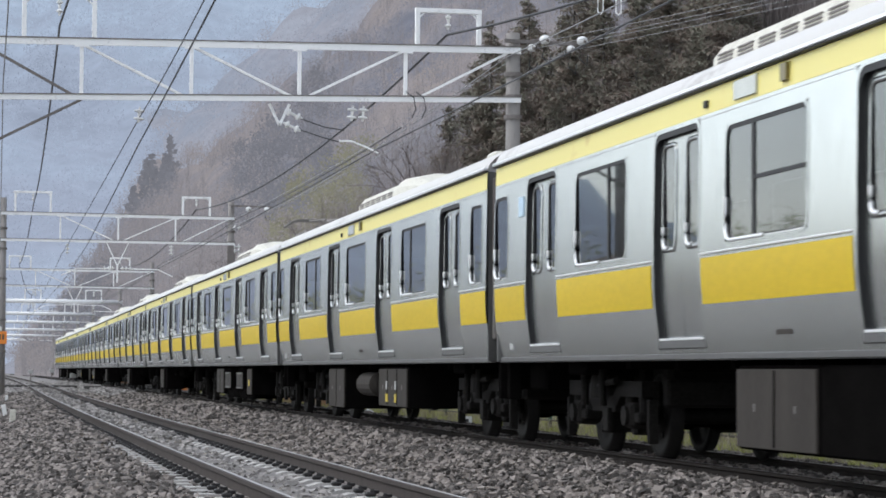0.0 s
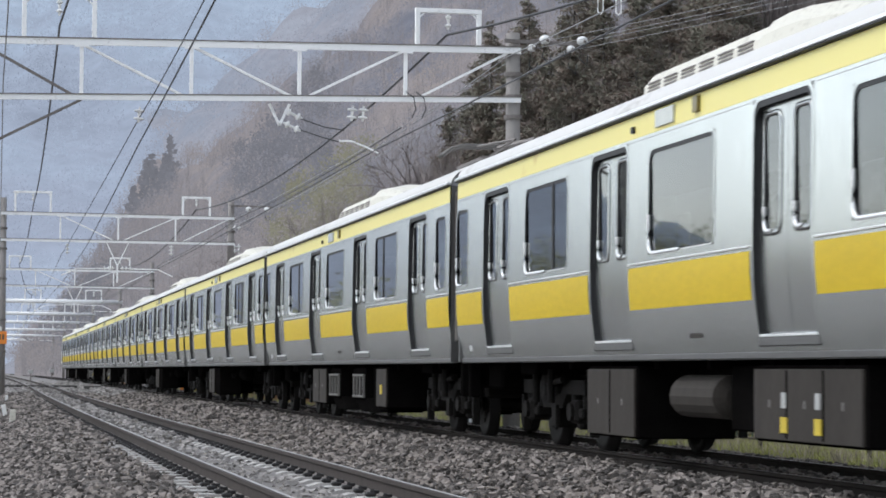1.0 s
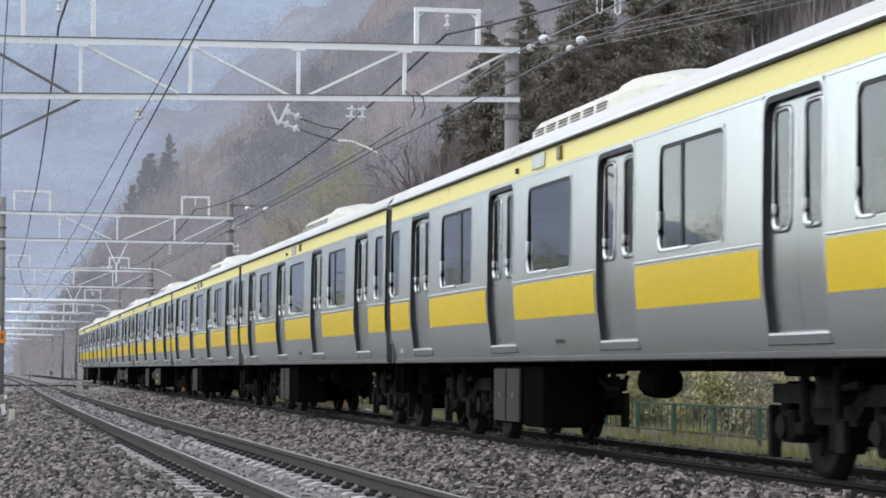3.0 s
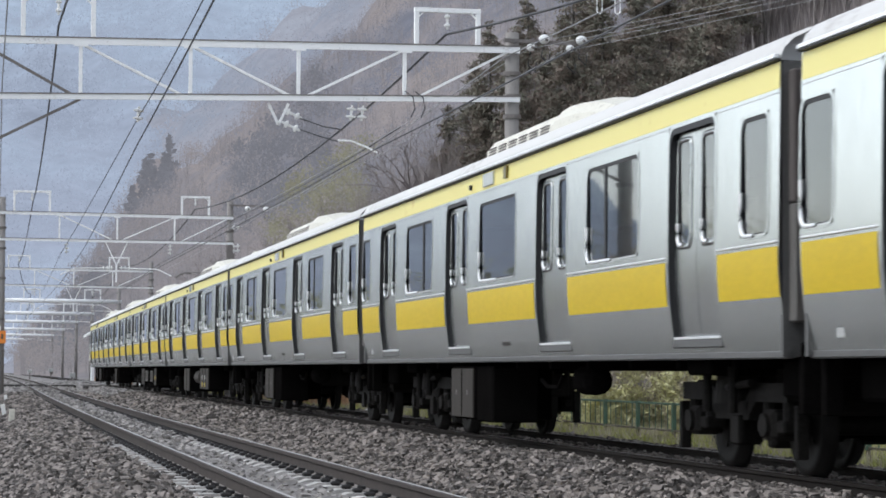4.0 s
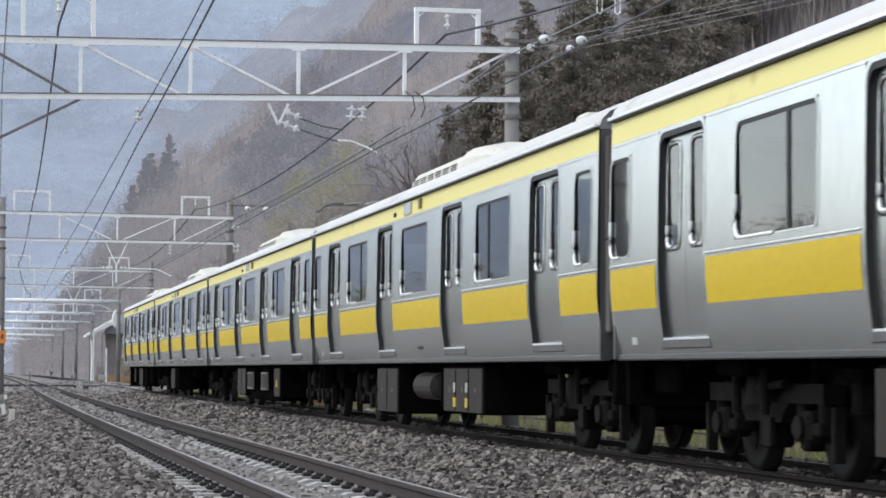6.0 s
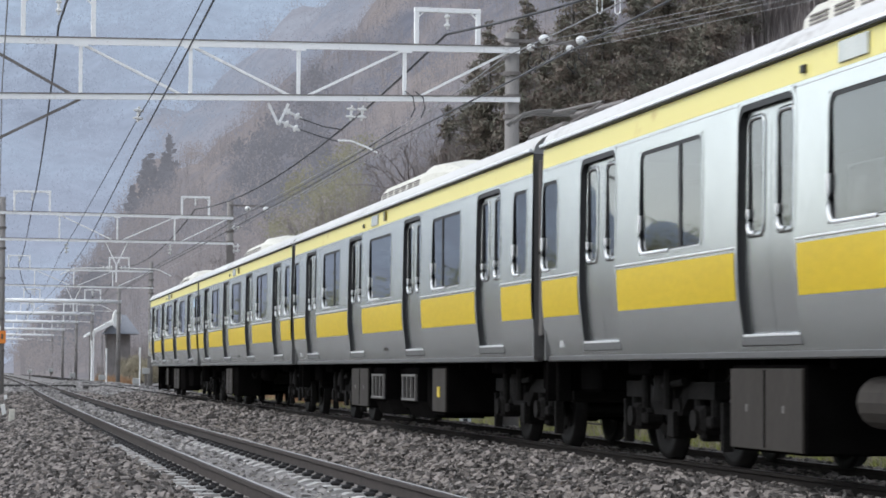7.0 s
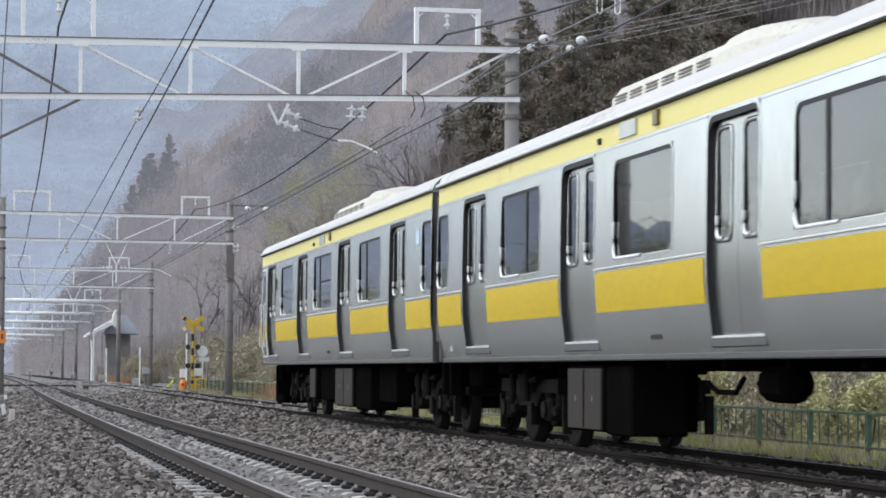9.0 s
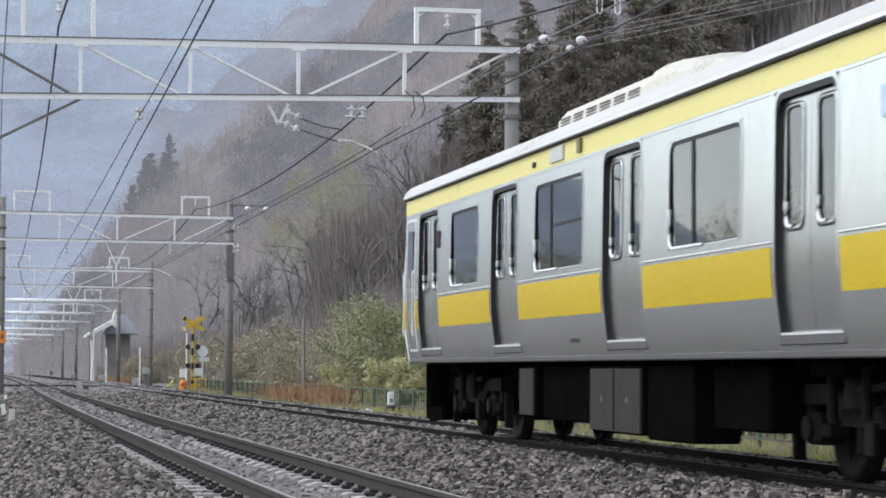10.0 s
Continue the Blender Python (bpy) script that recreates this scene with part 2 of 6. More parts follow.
def ballast_stones():
    rng = np.random.default_rng(5)
    for y0, y1, size, per in ((14.5, 30, 0.034, 430), (30, 52, 0.042, 210), (52, 100, 0.060, 70), (100, 190, 0.10, 16)):
        x_lo, x_hi = (-1.4 if y0 < 50 else -2.5), 13.5
        n = int((y1 - y0) * (x_hi - x_lo) * per)
        y = rng.uniform(y0, y1, n)
        x = rng.uniform(x_lo, x_hi, n) + BENDS(y)
        lo, hi = np.tan(0.2003 - 0.195), np.tan(0.2003 + 0.195)
        d = x - BENDS(y)
        keep = (x > y * lo - 0.3) & (x < y * hi + 0.5) & (d < 7.562 + 3.6)
        lc = 2.672 + 0.003 * np.clip(y, 0, 110)
        for c in (lc, 7.562):
            rail = np.minimum(np.abs(d - c - 0.566), np.abs(d - c + 0.566))
            keep &= rail > 0.13
        inside = (np.abs(d - lc) < 1.0)
        keep &= ~inside | (rng.random(n) < np.where(np.abs(d - lc) > 0.64, np.where(y < 33, 0.5, 0.95), 0.24))
        x, y = x[keep], y[keep]
        n = len(x)
        v, f = rocks(rng, n, size)
        d = x - BENDS(y)
        z = ground_z(x, y) + rng.uniform(-0.025, 0.05, n) - 0.035 * (np.abs(d - lc[keep]) < 0.9) * (y < 33)
        v[:, :, 2] *= 0.72
        v += np.stack([x, y, z], -1)[:, None]
        # Between the rails it is dust; past 100 m the paler colour holds haze.
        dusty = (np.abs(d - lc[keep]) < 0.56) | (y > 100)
        for group, material, label in ((v[~dusty], STONE, "grey-brown crushed stone ballast round the tracks"), (v[dusty], STONE_DUST_HAZE, "pale stones, dusty between the rails, hazed far off")):
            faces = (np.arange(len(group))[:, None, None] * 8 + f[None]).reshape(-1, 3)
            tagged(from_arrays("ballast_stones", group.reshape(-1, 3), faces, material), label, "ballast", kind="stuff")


# ---- tracks ----
RAIL_PROFILE = ((-0.015, 0.0), (0.017, 0.0), (0.032, -0.006), (0.032, -0.034), (0.009, -0.048), (0.009, -0.125), (0.062, -0.140), (0.062, -0.153),
                (-0.062, -0.153), (-0.062, -0.140), (-0.009, -0.125), (-0.009, -0.048), (-0.032, -0.034), (-0.032, -0.006))


def rail(name, line, side, z, track, top, label, web, foot):
    ys = list(np.concatenate([np.arange(-30, 60, 3.0), np.arange(60, 460, 6.0)]))
    bm = bmesh.new()
    rings = []
    for y in ys:
        x = line(y) + side * 0.566
        rings.append([bm.verts.new((x + px, y, z + pz)) for px, pz in RAIL_PROFILE])
    n = len(RAIL_PROFILE)
    for a, b in zip(rings, rings[1:]):
        for k in range(n):
            f = bm.faces.new((a[k], a[(k + 1) % n], b[(k + 1) % n], b[k]))
            f.material_index = 1 if k == 0 else 2 if k in (5, 6, 8, 9) else 0
    return part(name, bm, [web, top, foot], track, label)


def sleeper_mesh():
    bm = bmesh.new()
    prof = ((-1.0, -0.150), (-0.36, -0.150), (-0.25, -0.185), (0.25, -0.185), (0.36, -0.150), (1.0, -0.150))
    rows = []
    for x, z in prof:
        rows.append([bm.verts.new(v) for v in ((x, -0.13, -0.33), (x, -0.105, z), (x, 0.105, z), (x, 0.13, -0.33))])
    for a, b in zip(rows, rows[1:]):
        for k in range(3):
            bm.faces.new((a[k], a[k + 1], b[k + 1], b[k]))
    bm.faces.new(rows[0]), bm.faces.new(rows[-1][::-1])
    return bm


def clip_mesh():
    bm = box(-0.165, -0.082, -0.045, 0.045, -0.150, -0.112, bev=0.012)
    box(-0.125, -0.055, -0.022, 0.022, -0.125, -0.095, bm, 0.006)
    return tube((-0.11, 0, -0.12), (-0.11, 0, -0.09), 0.014, seg=6, bm=bm)


def tracks():
    left = empty("railway_track", label="ballasted track with rusty rails and concrete sleepers", category="railway track", kind="structure")
    right = empty("railway_track", label="ballasted track under the train with worn rails", category="railway track", kind="structure")
    for s in (-1, 1):
        rail("rail", left_x, s, LEFT_Z, left, RAILTOP_DULL, "rusty steel rail with a dull head", RAILSIDE, RAILFOOT)
        rail("rail", right_x, s, 0.0, right, RAILTOP, "steel rail with a shiny worn head", RAIL_SHADE, RAIL_SHADE)
    sl = clip = clip_r = None
    for track, line, z, y0, n in ((left, left_x, LEFT_Z - 0.003, 12.0, 200), (right, right_x, -0.003, 18.0, 130)):
        for i in range(n):
            y = y0 + i * 0.60
            m = Matrix.Translation((line(y), y, z)) @ Matrix.Rotation(-heading(y) + random.uniform(-0.008, 0.008), 4, "Z")
            if sl is None:
                sl = part("sleeper", sleeper_mesh(), SLEEPER, track)
                sl.matrix_basis = m
            else:
                share("sleeper", sl, m, track)
            if i > 145:
                continue
            for s in (-1, 1):
                for flip in (1, -1):
                    if track is right and flip < 0:
                        continue
                    mm = m @ Matrix.Translation((s * 0.566, 0, 0)) @ Matrix.Diagonal((flip, 1, 1, 1))
                    if clip is None:
                        clip = part("rail_clip", clip_mesh(), CLIP, track, "black rail fastening")
                        clip.matrix_basis = mm
                    else:
                        share("rail_clip", clip, mm, track)


# ---- the train ----
def glass_material(name, tint, rough=0.02):
    m = bpy.data.materials.new(name)
    m.use_nodes = True
    b = m.node_tree.nodes["Principled BSDF"]
    b.inputs["Base Color"].default_value = (*tint, 1)
    b.inputs["Roughness"].default_value = rough
    b.inputs["Transmission Weight"].default_value = 1.0
    b.inputs["IOR"].default_value = 1.5
    return m


GLASS = glass_material("tinted window glass", (0.42, 0.46, 0.47))


def side_x(z):
    """Half width of the body at a height: upright above the belt, drawn in towards the sill."""
    if z > 1.75:
        return 1.475 - 0.022 * ((z - 1.75) / 1.5) ** 2
    return 1.475 - 0.085 * ((1.75 - z) / 0.77) ** 1.6


def loop_yz(y0, y1, z0, z1, r_top, r_low):
    """A rounded upright rectangle as a closed row of (y, z)."""
    pts = []
    for cy, cz, a0, r in ((y1 - r_top, z1 - r_top, 0, r_top), (y0 + r_top, z1 - r_top, 90, r_top), (y0 + r_low, z0 + r_low, 180, r_low), (y1 - r_low, z0 + r_low, 270, r_low)):
        for k in range(6):
            a = radians(a0 + 18 * k)
            pts.append((cy + r * math.cos(a), cz + r * math.sin(a)))
    out = []
    for j, ((ya, za), (yb, zb)) in enumerate(zip(pts, pts[1:] + pts[:1])):
        n = 8 if j in (11, 23) else 1
        out += [(ya + (yb - ya) * i / n, za + (zb - za) * i / n) for i in range(n)]
    return out


def ring(loops, bm, first_mat=0, mats=None):
    """Bridges loops of (y, z, inset) on the near side of the body; each bridge has its own material."""
    rows = [[bm.verts.new((-(side_x(z) + d), y, z)) for y, z in lp] for lp, d in loops]
    for i, (a, b) in enumerate(zip(rows, rows[1:])):
        n = len(a)
        for k in range(n):
            f = bm.faces.new((a[k], a[(k + 1) % n], b[(k + 1) % n], b[k]))
            f.material_index = mats[i] if mats else first_mat
    return bm


def opening_frame(y0, y1, z0, z1, rt, rl, lip, trim, depth, gasket, mats):
    bm = bmesh.new()
    o = loop_yz(y0 - lip, y1 + lip, z0 - lip, z1 + lip, rt + lip, rl + lip)
    i = loop_yz(y0, y1, z0, z1, rt, rl)
    ring([(o, 0.0), (o, trim), (i, trim), (i, -depth)], bm, mats=mats)
    g = loop_yz(y0 + 0.012, y1 - 0.012, z0 + 0.010, z1 - gasket, rt, rl)
    return ring([(i, -0.004), (g, -0.004)], bm, mats=[1])


def side_wall(y0, y1, holes):
    """The side sheet between two ends with openings cut through; holes are (y0, y1, z0, z1)."""
    ys = sorted({y0, y1, *(v for h in holes for v in h[:2])})
    zz = sorted({0.985, 1.05, 1.16, 1.25, 1.36, 1.5, 1.65, 1.80, 1.9, 3.05, 3.28, *(v for h in holes for v in h[2:])})
    bm = bmesh.new()
    grid = {}

    def at(y, z, d):
        key = (round(y, 4), round(z, 4), d)
        if key not in grid:
            grid[key] = bm.verts.new((-(side_x(z) - d), y, z))
        return grid[key]
    for ya, yb in zip(ys, ys[1:]):
        for za, zb in zip(zz, zz[1:]):
            ym, zm = (ya + yb) / 2, (za + zb) / 2
            if any(h[0] < ym < h[1] and h[2] < zm < h[3] for h in holes):
                continue
            for d in (0.0, 0.06):
                f = bm.faces.new((at(ya, za, d), at(yb, za, d), at(yb, zb, d), at(ya, zb, d)))
                f.material_index = 1 if d else 0
    return bm


DOORS = (-7.5, -2.5, 2.5, 7.5)
MIDDLE = dict(y0=-9.76, y1=9.76, doors=DOORS, windows=((5.05, 1.88, 1), (0.14, 1.92, 0), (-4.93, 1.86, -1)), small=(9.43, -9.17), tail=False)
TAIL = dict(y0=-9.76, y1=9.50, doors=(-7.17, -2.13, 2.9, 7.5), windows=((5.15, 1.62, 0), (0.34, 2.04, 2), (-4.70, 1.98, -1)), small=(-9.43,), tail=True)
SHARED = {}


def band(y0, y1, z0, z1, off=0.003):
    """A film stripe that follows the side's curve, with its own thin edges."""
    bm = bmesh.new()
    zs = np.linspace(z0, z1, 9)
    outer = [[bm.verts.new((-(side_x(z) + off), y, z)) for z in zs] for y in (y0, y1)]
    for k in range(8):
        bm.faces.new((outer[0][k], outer[1][k], outer[1][k + 1], outer[0][k + 1]))
    for z in (z0, z1):
        bm.faces.new([bm.verts.new((-(side_x(z) + d), y, z)) for y, d in ((y0, off), (y1, off), (y1, -0.001), (y0, -0.001))])
    return bm


def door_leaf(s):
    """One leaf of a double sliding door about the door's middle: s -1 or 1, with a tall narrow opening for its pane."""
    y0, y1 = (0.004, 0.66) if s > 0 else (-0.66, -0.004)
    wy0, wy1 = (0.17, 0.53) if s > 0 else (-0.53, -0.17)
    bm = bmesh.new()
    ys, zz = [y0, wy0, wy1, y1], [1.15, 1.25, 1.4, 1.6, 1.8, 1.965, 2.88, 3.01]
    v = {(y, z): bm.verts.new((-(side_x(z) - 0.052), y, z)) for y in ys for z in zz}
    for i in range(3):
        for k in range(len(zz) - 1):
            if i == 1 and zz[k] == 1.965:
                continue
            bm.faces.new((v[ys[i], zz[k]], v[ys[i + 1], zz[k]], v[ys[i + 1], zz[k + 1]], v[ys[i], zz[k + 1]]))
    loops = [(loop_yz(wy0 - 0.03, wy1 + 0.03, 1.935, 2.91, 0.10, 0.10), -0.052), (loop_yz(wy0 - 0.03, wy1 + 0.03, 1.935, 2.91, 0.10, 0.10), -0.040),
             (loop_yz(wy0 + 0.012, wy1 - 0.012, 1.977, 2.868, 0.07, 0.07), -0.040), (loop_yz(wy0 + 0.012, wy1 - 0.012, 1.977, 2.868, 0.07, 0.07), -0.066)]
    return ring(loops, bm, mats=[0, 0, 2])


def glint_trim(y0, y1, z0, r, rise, x=1.470):
    """Sky glint as an added bright moulding along the foot of an opening and up its rear corner."""
    pts = [(-x, y1 + 0.004, z0 + r + rise), (-x, y1 + 0.006, z0 + r + rise * 0.5), (-x, y1 + 0.004, z0 + r)]
    pts += [(-x, y1 - r + (r + 0.006) * math.cos(radians(a)), z0 + r - (r + 0.006) * math.sin(radians(a))) for a in (25, 45, 65, 90)]
    pts += [(-x, (y0 + y1) / 2, z0 - 0.008), (-x, y0 + r * 0.6, z0 - 0.006)]
    bm = polyline(pts[:8], 0.020, seg=8)
    return polyline(pts[6:], 0.009, bm, 6)


def prepare_parts():
    """The meshes that all the cars share, made once."""
    for s in (-1, 1):
        SHARED["leaf", s] = (door_leaf(s), [DOOR_STEEL, STEEL_TRIM, RUBBER])
    SHARED["door_frame"] = (opening_frame(-0.66, 0.66, 1.165, 3.0, 0.13, 0.03, 0.05, 0.002, 0.075, 0.050, [0, 0, 1]), [STEEL, RUBBER])
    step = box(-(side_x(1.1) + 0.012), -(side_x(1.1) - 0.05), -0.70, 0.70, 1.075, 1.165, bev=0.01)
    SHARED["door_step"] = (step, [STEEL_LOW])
    SHARED["sill_plate"] = (box(-(side_x(1.16) + 0.006), -(side_x(1.16) - 0.075), -0.655, 0.655, 1.150, 1.172, bev=0.004), [STEEL_TRIM])
    for w in sorted({w for car in (MIDDLE, TAIL) for _, w, _ in car["windows"]} | {0.66}):
        SHARED["frame", w] = (opening_frame(-w / 2, w / 2, 1.95, 2.885, 0.11, 0.11, 0.035, 0.003, 0.040, 0.034, [0, 0, 1]), [STEEL, RUBBER])
        SHARED["pane", w] = (box(-1.452, -1.444, -w / 2 - 0.01, w / 2 + 0.01, 1.93, 2.90), [GLASS])
        # The sill moulding is added to hold the bright glint at the corner.
        SHARED["sill", w] = (glint_trim(-w / 2, w / 2, 1.95, 0.11, 0.24), [STEEL_TRIM])
    SHARED["pane_trim"] = (glint_trim(-0.168, 0.168, 1.977, 0.07, 0.12, 1.426), [STEEL_TRIM])
    SHARED["mullion"] = (box(-1.462, -1.43, -0.035, 0.035, 1.94, 2.89, bev=0.004), [RUBBER])
    SHARED["sash"] = (box(-1.460, -1.43, -0.60, 0.60, 2.40, 2.435, bev=0.003), [RUBBER])
    SHARED["door_pane"] = (box(-1.412, -1.406, -0.19, 0.19, 1.95, 2.89), [GLASS])
    bm = lathe([(-0.63, 0.09), (-0.60, 0.09), (-0.60, 0.30), (-0.605, 0.36), (-0.605, 0.425), (-0.515, 0.432), (-0.500, 0.458), (-0.475, 0.455), (-0.475, 0.37),
                (-0.55, 0.35), (-0.55, 0.20), (-0.50, 0.12), (-0.40, 0.085), (0.40, 0.085), (0.50, 0.12), (0.55, 0.20), (0.55, 0.35), (0.475, 0.37), (0.475, 0.455),
                (0.500, 0.458), (0.515, 0.432), (0.605, 0.425), (0.605, 0.36), (0.60, 0.30), (0.60, 0.09), (0.63, 0.09)], 32, "x")
    for k in range(6):
        a = k * math.tau / 6
        for s in (-1, 1):
            tube((s * 0.598, 0.22 * math.cos(a), 0.22 * math.sin(a)), (s * 0.612, 0.22 * math.cos(a), 0.22 * math.sin(a)), 0.03, seg=6, bm=bm)
    SHARED["wheelset"] = (bm, [WHEEL])
    bm = bmesh.new()
    for s in (-1, 1):
        x = s * 0.82
        for y in (-1.05, 1.05):
            box(x - 0.13, x + 0.13, y - 0.15, y + 0.15, 0.30, 0.56, bm, 0.04)
            box(x - 0.10, x + 0.10, y - 0.34, y - 0.15, 0.36, 0.47, bm, 0.02), box(x - 0.10, x + 0.10, y + 0.15, y + 0.34, 0.36, 0.47, bm, 0.02)
            for dy in (-0.25, 0.25):
                tube((x, y + dy, 0.47), (x, y + dy, 0.68), 0.07, seg=10, bm=bm)
            tube((x - s * 0.02, y, 0.43), (x + s * 0.17, y, 0.43), 0.10, seg=12, bm=bm)
        for a, b in (((x, -1.45, 0.70), (x, -0.60, 0.70)), ((x, 0.60, 0.70), (x, 1.45, 0.70)), ((x, -0.62, 0.70), (x, -0.40, 0.55)), ((x, 0.62, 0.70), (x, 0.40, 0.55)), ((x, -0.46, 0.54), (x, 0.46, 0.54))):
            bar(a, b, 0.18, 0.16, bm)
        tube((x, 0, 0.60), (x, 0, 0.93), 0.24, 0.21, 16, bm)
        tube((x + s * 0.16, -0.75, 0.78), (x + s * 0.16, 0.15, 0.72), 0.035, seg=8, bm=bm)
        box(x - 0.05, x + 0.09, 0.28, 0.34, 0.5, 0.95, bm, 0.01)
        box(x + s * 0.10 - 0.03, x + s * 0.10 + 0.03, -0.30, -0.10, 0.25, 0.5, bm, 0.01)
    box(-0.75, 0.75, -0.22, 0.22, 0.45, 0.62, bm, 0.02)
    box(-0.62, 0.62, -0.42, 0.42, 0.55, 0.93, bm, 0.04)
    for e in (-1, 1):
        box(-0.72, 0.72, e * 1.62 - 0.09, e * 1.62 + 0.09, 0.52, 0.80, bm, 0.03)
        box(-0.60, 0.60, e * 1.05 - 0.30, e * 1.05 + 0.30, 0.70, 0.95, bm, 0.05)
        for s in (-1, 1):
            box(s * 0.60 - 0.14, s * 0.60 + 0.14, e * 0.52 - 0.09, e * 0.52 + 0.09, 0.22, 0.66, bm, 0.03)
            box(s * 0.84 - 0.05, s * 0.84 + 0.05, e * 1.60 - 0.04, e * 1.60 + 0.04, 0.16, 0.60, bm, 0.01)
            tube((s * 1.02, e * 0.36, 0.52), (s * 1.02, e * 0.36, 0.92), 0.045, seg=8, bm=bm)
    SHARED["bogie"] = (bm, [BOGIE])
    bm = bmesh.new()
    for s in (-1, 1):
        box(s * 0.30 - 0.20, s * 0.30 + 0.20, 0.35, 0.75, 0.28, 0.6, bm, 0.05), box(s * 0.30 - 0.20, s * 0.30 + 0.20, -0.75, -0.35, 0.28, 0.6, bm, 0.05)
    SHARED["traction_motor"] = (bm, [UNDER_SHADE])


def shared(key, name, parent, m, label=""):
    made = SHARED[key]
    if isinstance(made, tuple):
        ob = part(name, made[0], made[1], parent, label, smooth=name in ("side_panel", "door_leaf", "yellow_stripe", "wheelset", "roof", "sill", "pane_trim"))
        SHARED[key] = ob.data
    else:
        ob = new(name, made)
        ob.parent = parent
        tagged(ob, label)
    ob.matrix_basis = m
    return ob


def roof_mesh(y0, y1):
    bm = bmesh.new()
    prof = [(1.470, 3.275), (1.468, 3.32), (1.445, 3.375), (1.37, 3.45), (1.23, 3.515), (1.0, 3.57), (0.6, 3.62), (0.0, 3.645)]
    prof = [(-x, z) for x, z in prof] + [(x, z) for x, z in prof[-2::-1]]
    rows = [[bm.verts.new((x, y, z)) for x, z in prof] for y in (y0, y0 + 0.03, y1 - 0.03, y1)]
    for r, k in ((rows[0], 0), (rows[3], 0)):
        for v in r:
            v.co.x *= 0.985
            v.co.z -= 0.02
    for a, b in zip(rows, rows[1:]):
        for k in range(len(prof) - 1):
            bm.faces.new((a[k], a[k + 1], b[k + 1], b[k]))
    bm.faces.new(rows[0]), bm.faces.new(rows[-1])
    return bm


def roof_unit(car, ym):
    """Air conditioner: a louvred box and a long domed cover, the box towards the rear."""
    bm = bmesh.new()
    prof = [(-0.98, 3.50), (-0.96, 3.70), (-0.86, 3.82), (-0.5, 3.89), (0.5, 3.89), (0.86, 3.82), (0.96, 3.70), (0.98, 3.50)]
    rows = []
    for y, f in ((ym + 3.05, 0.86), (ym + 2.95, 1.0), (ym - 0.65, 1.0), (ym - 0.68, 1.07), (ym - 1.1, 1.12), (ym - 1.6, 1.06), (ym - 2.1, 0.92), (ym - 2.55, 0.72), (ym - 2.95, 0.46), (ym - 3.25, 0.2), (ym - 3.45, 0.0)):
        rows.append([bm.verts.new((x * (1.0 if f <= 1 else 1.02) * (0.8 + 0.2 * min(1, f)), y, 3.50 + (z - 3.50) * f)) for x, z in prof])
    for a, b in zip(rows, rows[1:]):
        for k in range(len(prof) - 1):
            bm.faces.new((a[k], a[k + 1], b[k + 1], b[k]))
    bm.faces.new(rows[0]), bm.faces.new(rows[-1])
    unit = part("air_conditioner", bm, CREAM, car, "cream roof air conditioner with dark louvres")
    for k in range(6):
        y = ym + 2.6 - k * 0.56
        for s in (-1, 1):
            g = bmesh.new()
            for j in range(3):
                box(s * 0.945 - 0.03, s * 0.945 + 0.03, y - 0.20, y + 0.20, 3.63 + j * 0.035, 3.645 + j * 0.035, g)
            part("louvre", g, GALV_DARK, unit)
    fan = bmesh.new()
    for y in (ym + 2.2, ym + 0.9):
        tube((0, y, 3.88), (0, y, 3.90), 0.42, seg=20, bm=fan)
    part("fan_guard", fan, GALV_DARK, unit)


def pantograph(car, y):
    """A folded single-arm current collector on four insulators."""
    base = bmesh.new()
    for s in (-1, 1):
        box(s * 0.55 - 0.03, s * 0.55 + 0.03, y - 0.9, y + 0.9, 3.80, 3.85, base, 0.008)
    for dy in (-0.85, 0.85):
        box(-0.58, 0.58, y + dy - 0.03, y + dy + 0.03, 3.80, 3.85, base, 0.008)
    p = part("pantograph", base, GALV_DARK, car, "folded grey steel current collector")
    for s in (-1, 1):
        for dy in (-0.85, 0.85):
            part("insulator", lathe([(3.55 + 0.04 * k, 0.055 + 0.03 * (k % 2)) for k in range(7)], 10, "z"), CERAMIC, p).matrix_basis = Matrix.Translation((s * 0.55, y + dy, 0))
    arm = polyline([(0, y + 0.2, 3.9), (0, y - 1.55, 3.98), (0, y - 1.62, 4.02), (0, y + 0.9, 4.12)], 0.04)
    polyline([(-0.3, y + 0.2, 3.9), (-0.25, y - 1.5, 4.03), (-0.3, y + 0.8, 4.14)], 0.02, arm)
    polyline([(0.3, y + 0.2, 3.9), (0.25, y - 1.5, 4.03), (0.3, y + 0.8, 4.14)], 0.02, arm)
    part("arm", arm, GALV_DARK, p)
    head = bmesh.new()
    for dy in (0.74, 1.04):
        polyline([(-0.82, y + dy, 3.99), (-0.68, y + dy, 4.10), (-0.5, y + dy, 4.15), (0.5, y + dy, 4.15), (0.68, y + dy, 4.10), (0.82, y + dy, 3.99)], 0.03, head)
    part("collector_head", head, GRILLE, p)


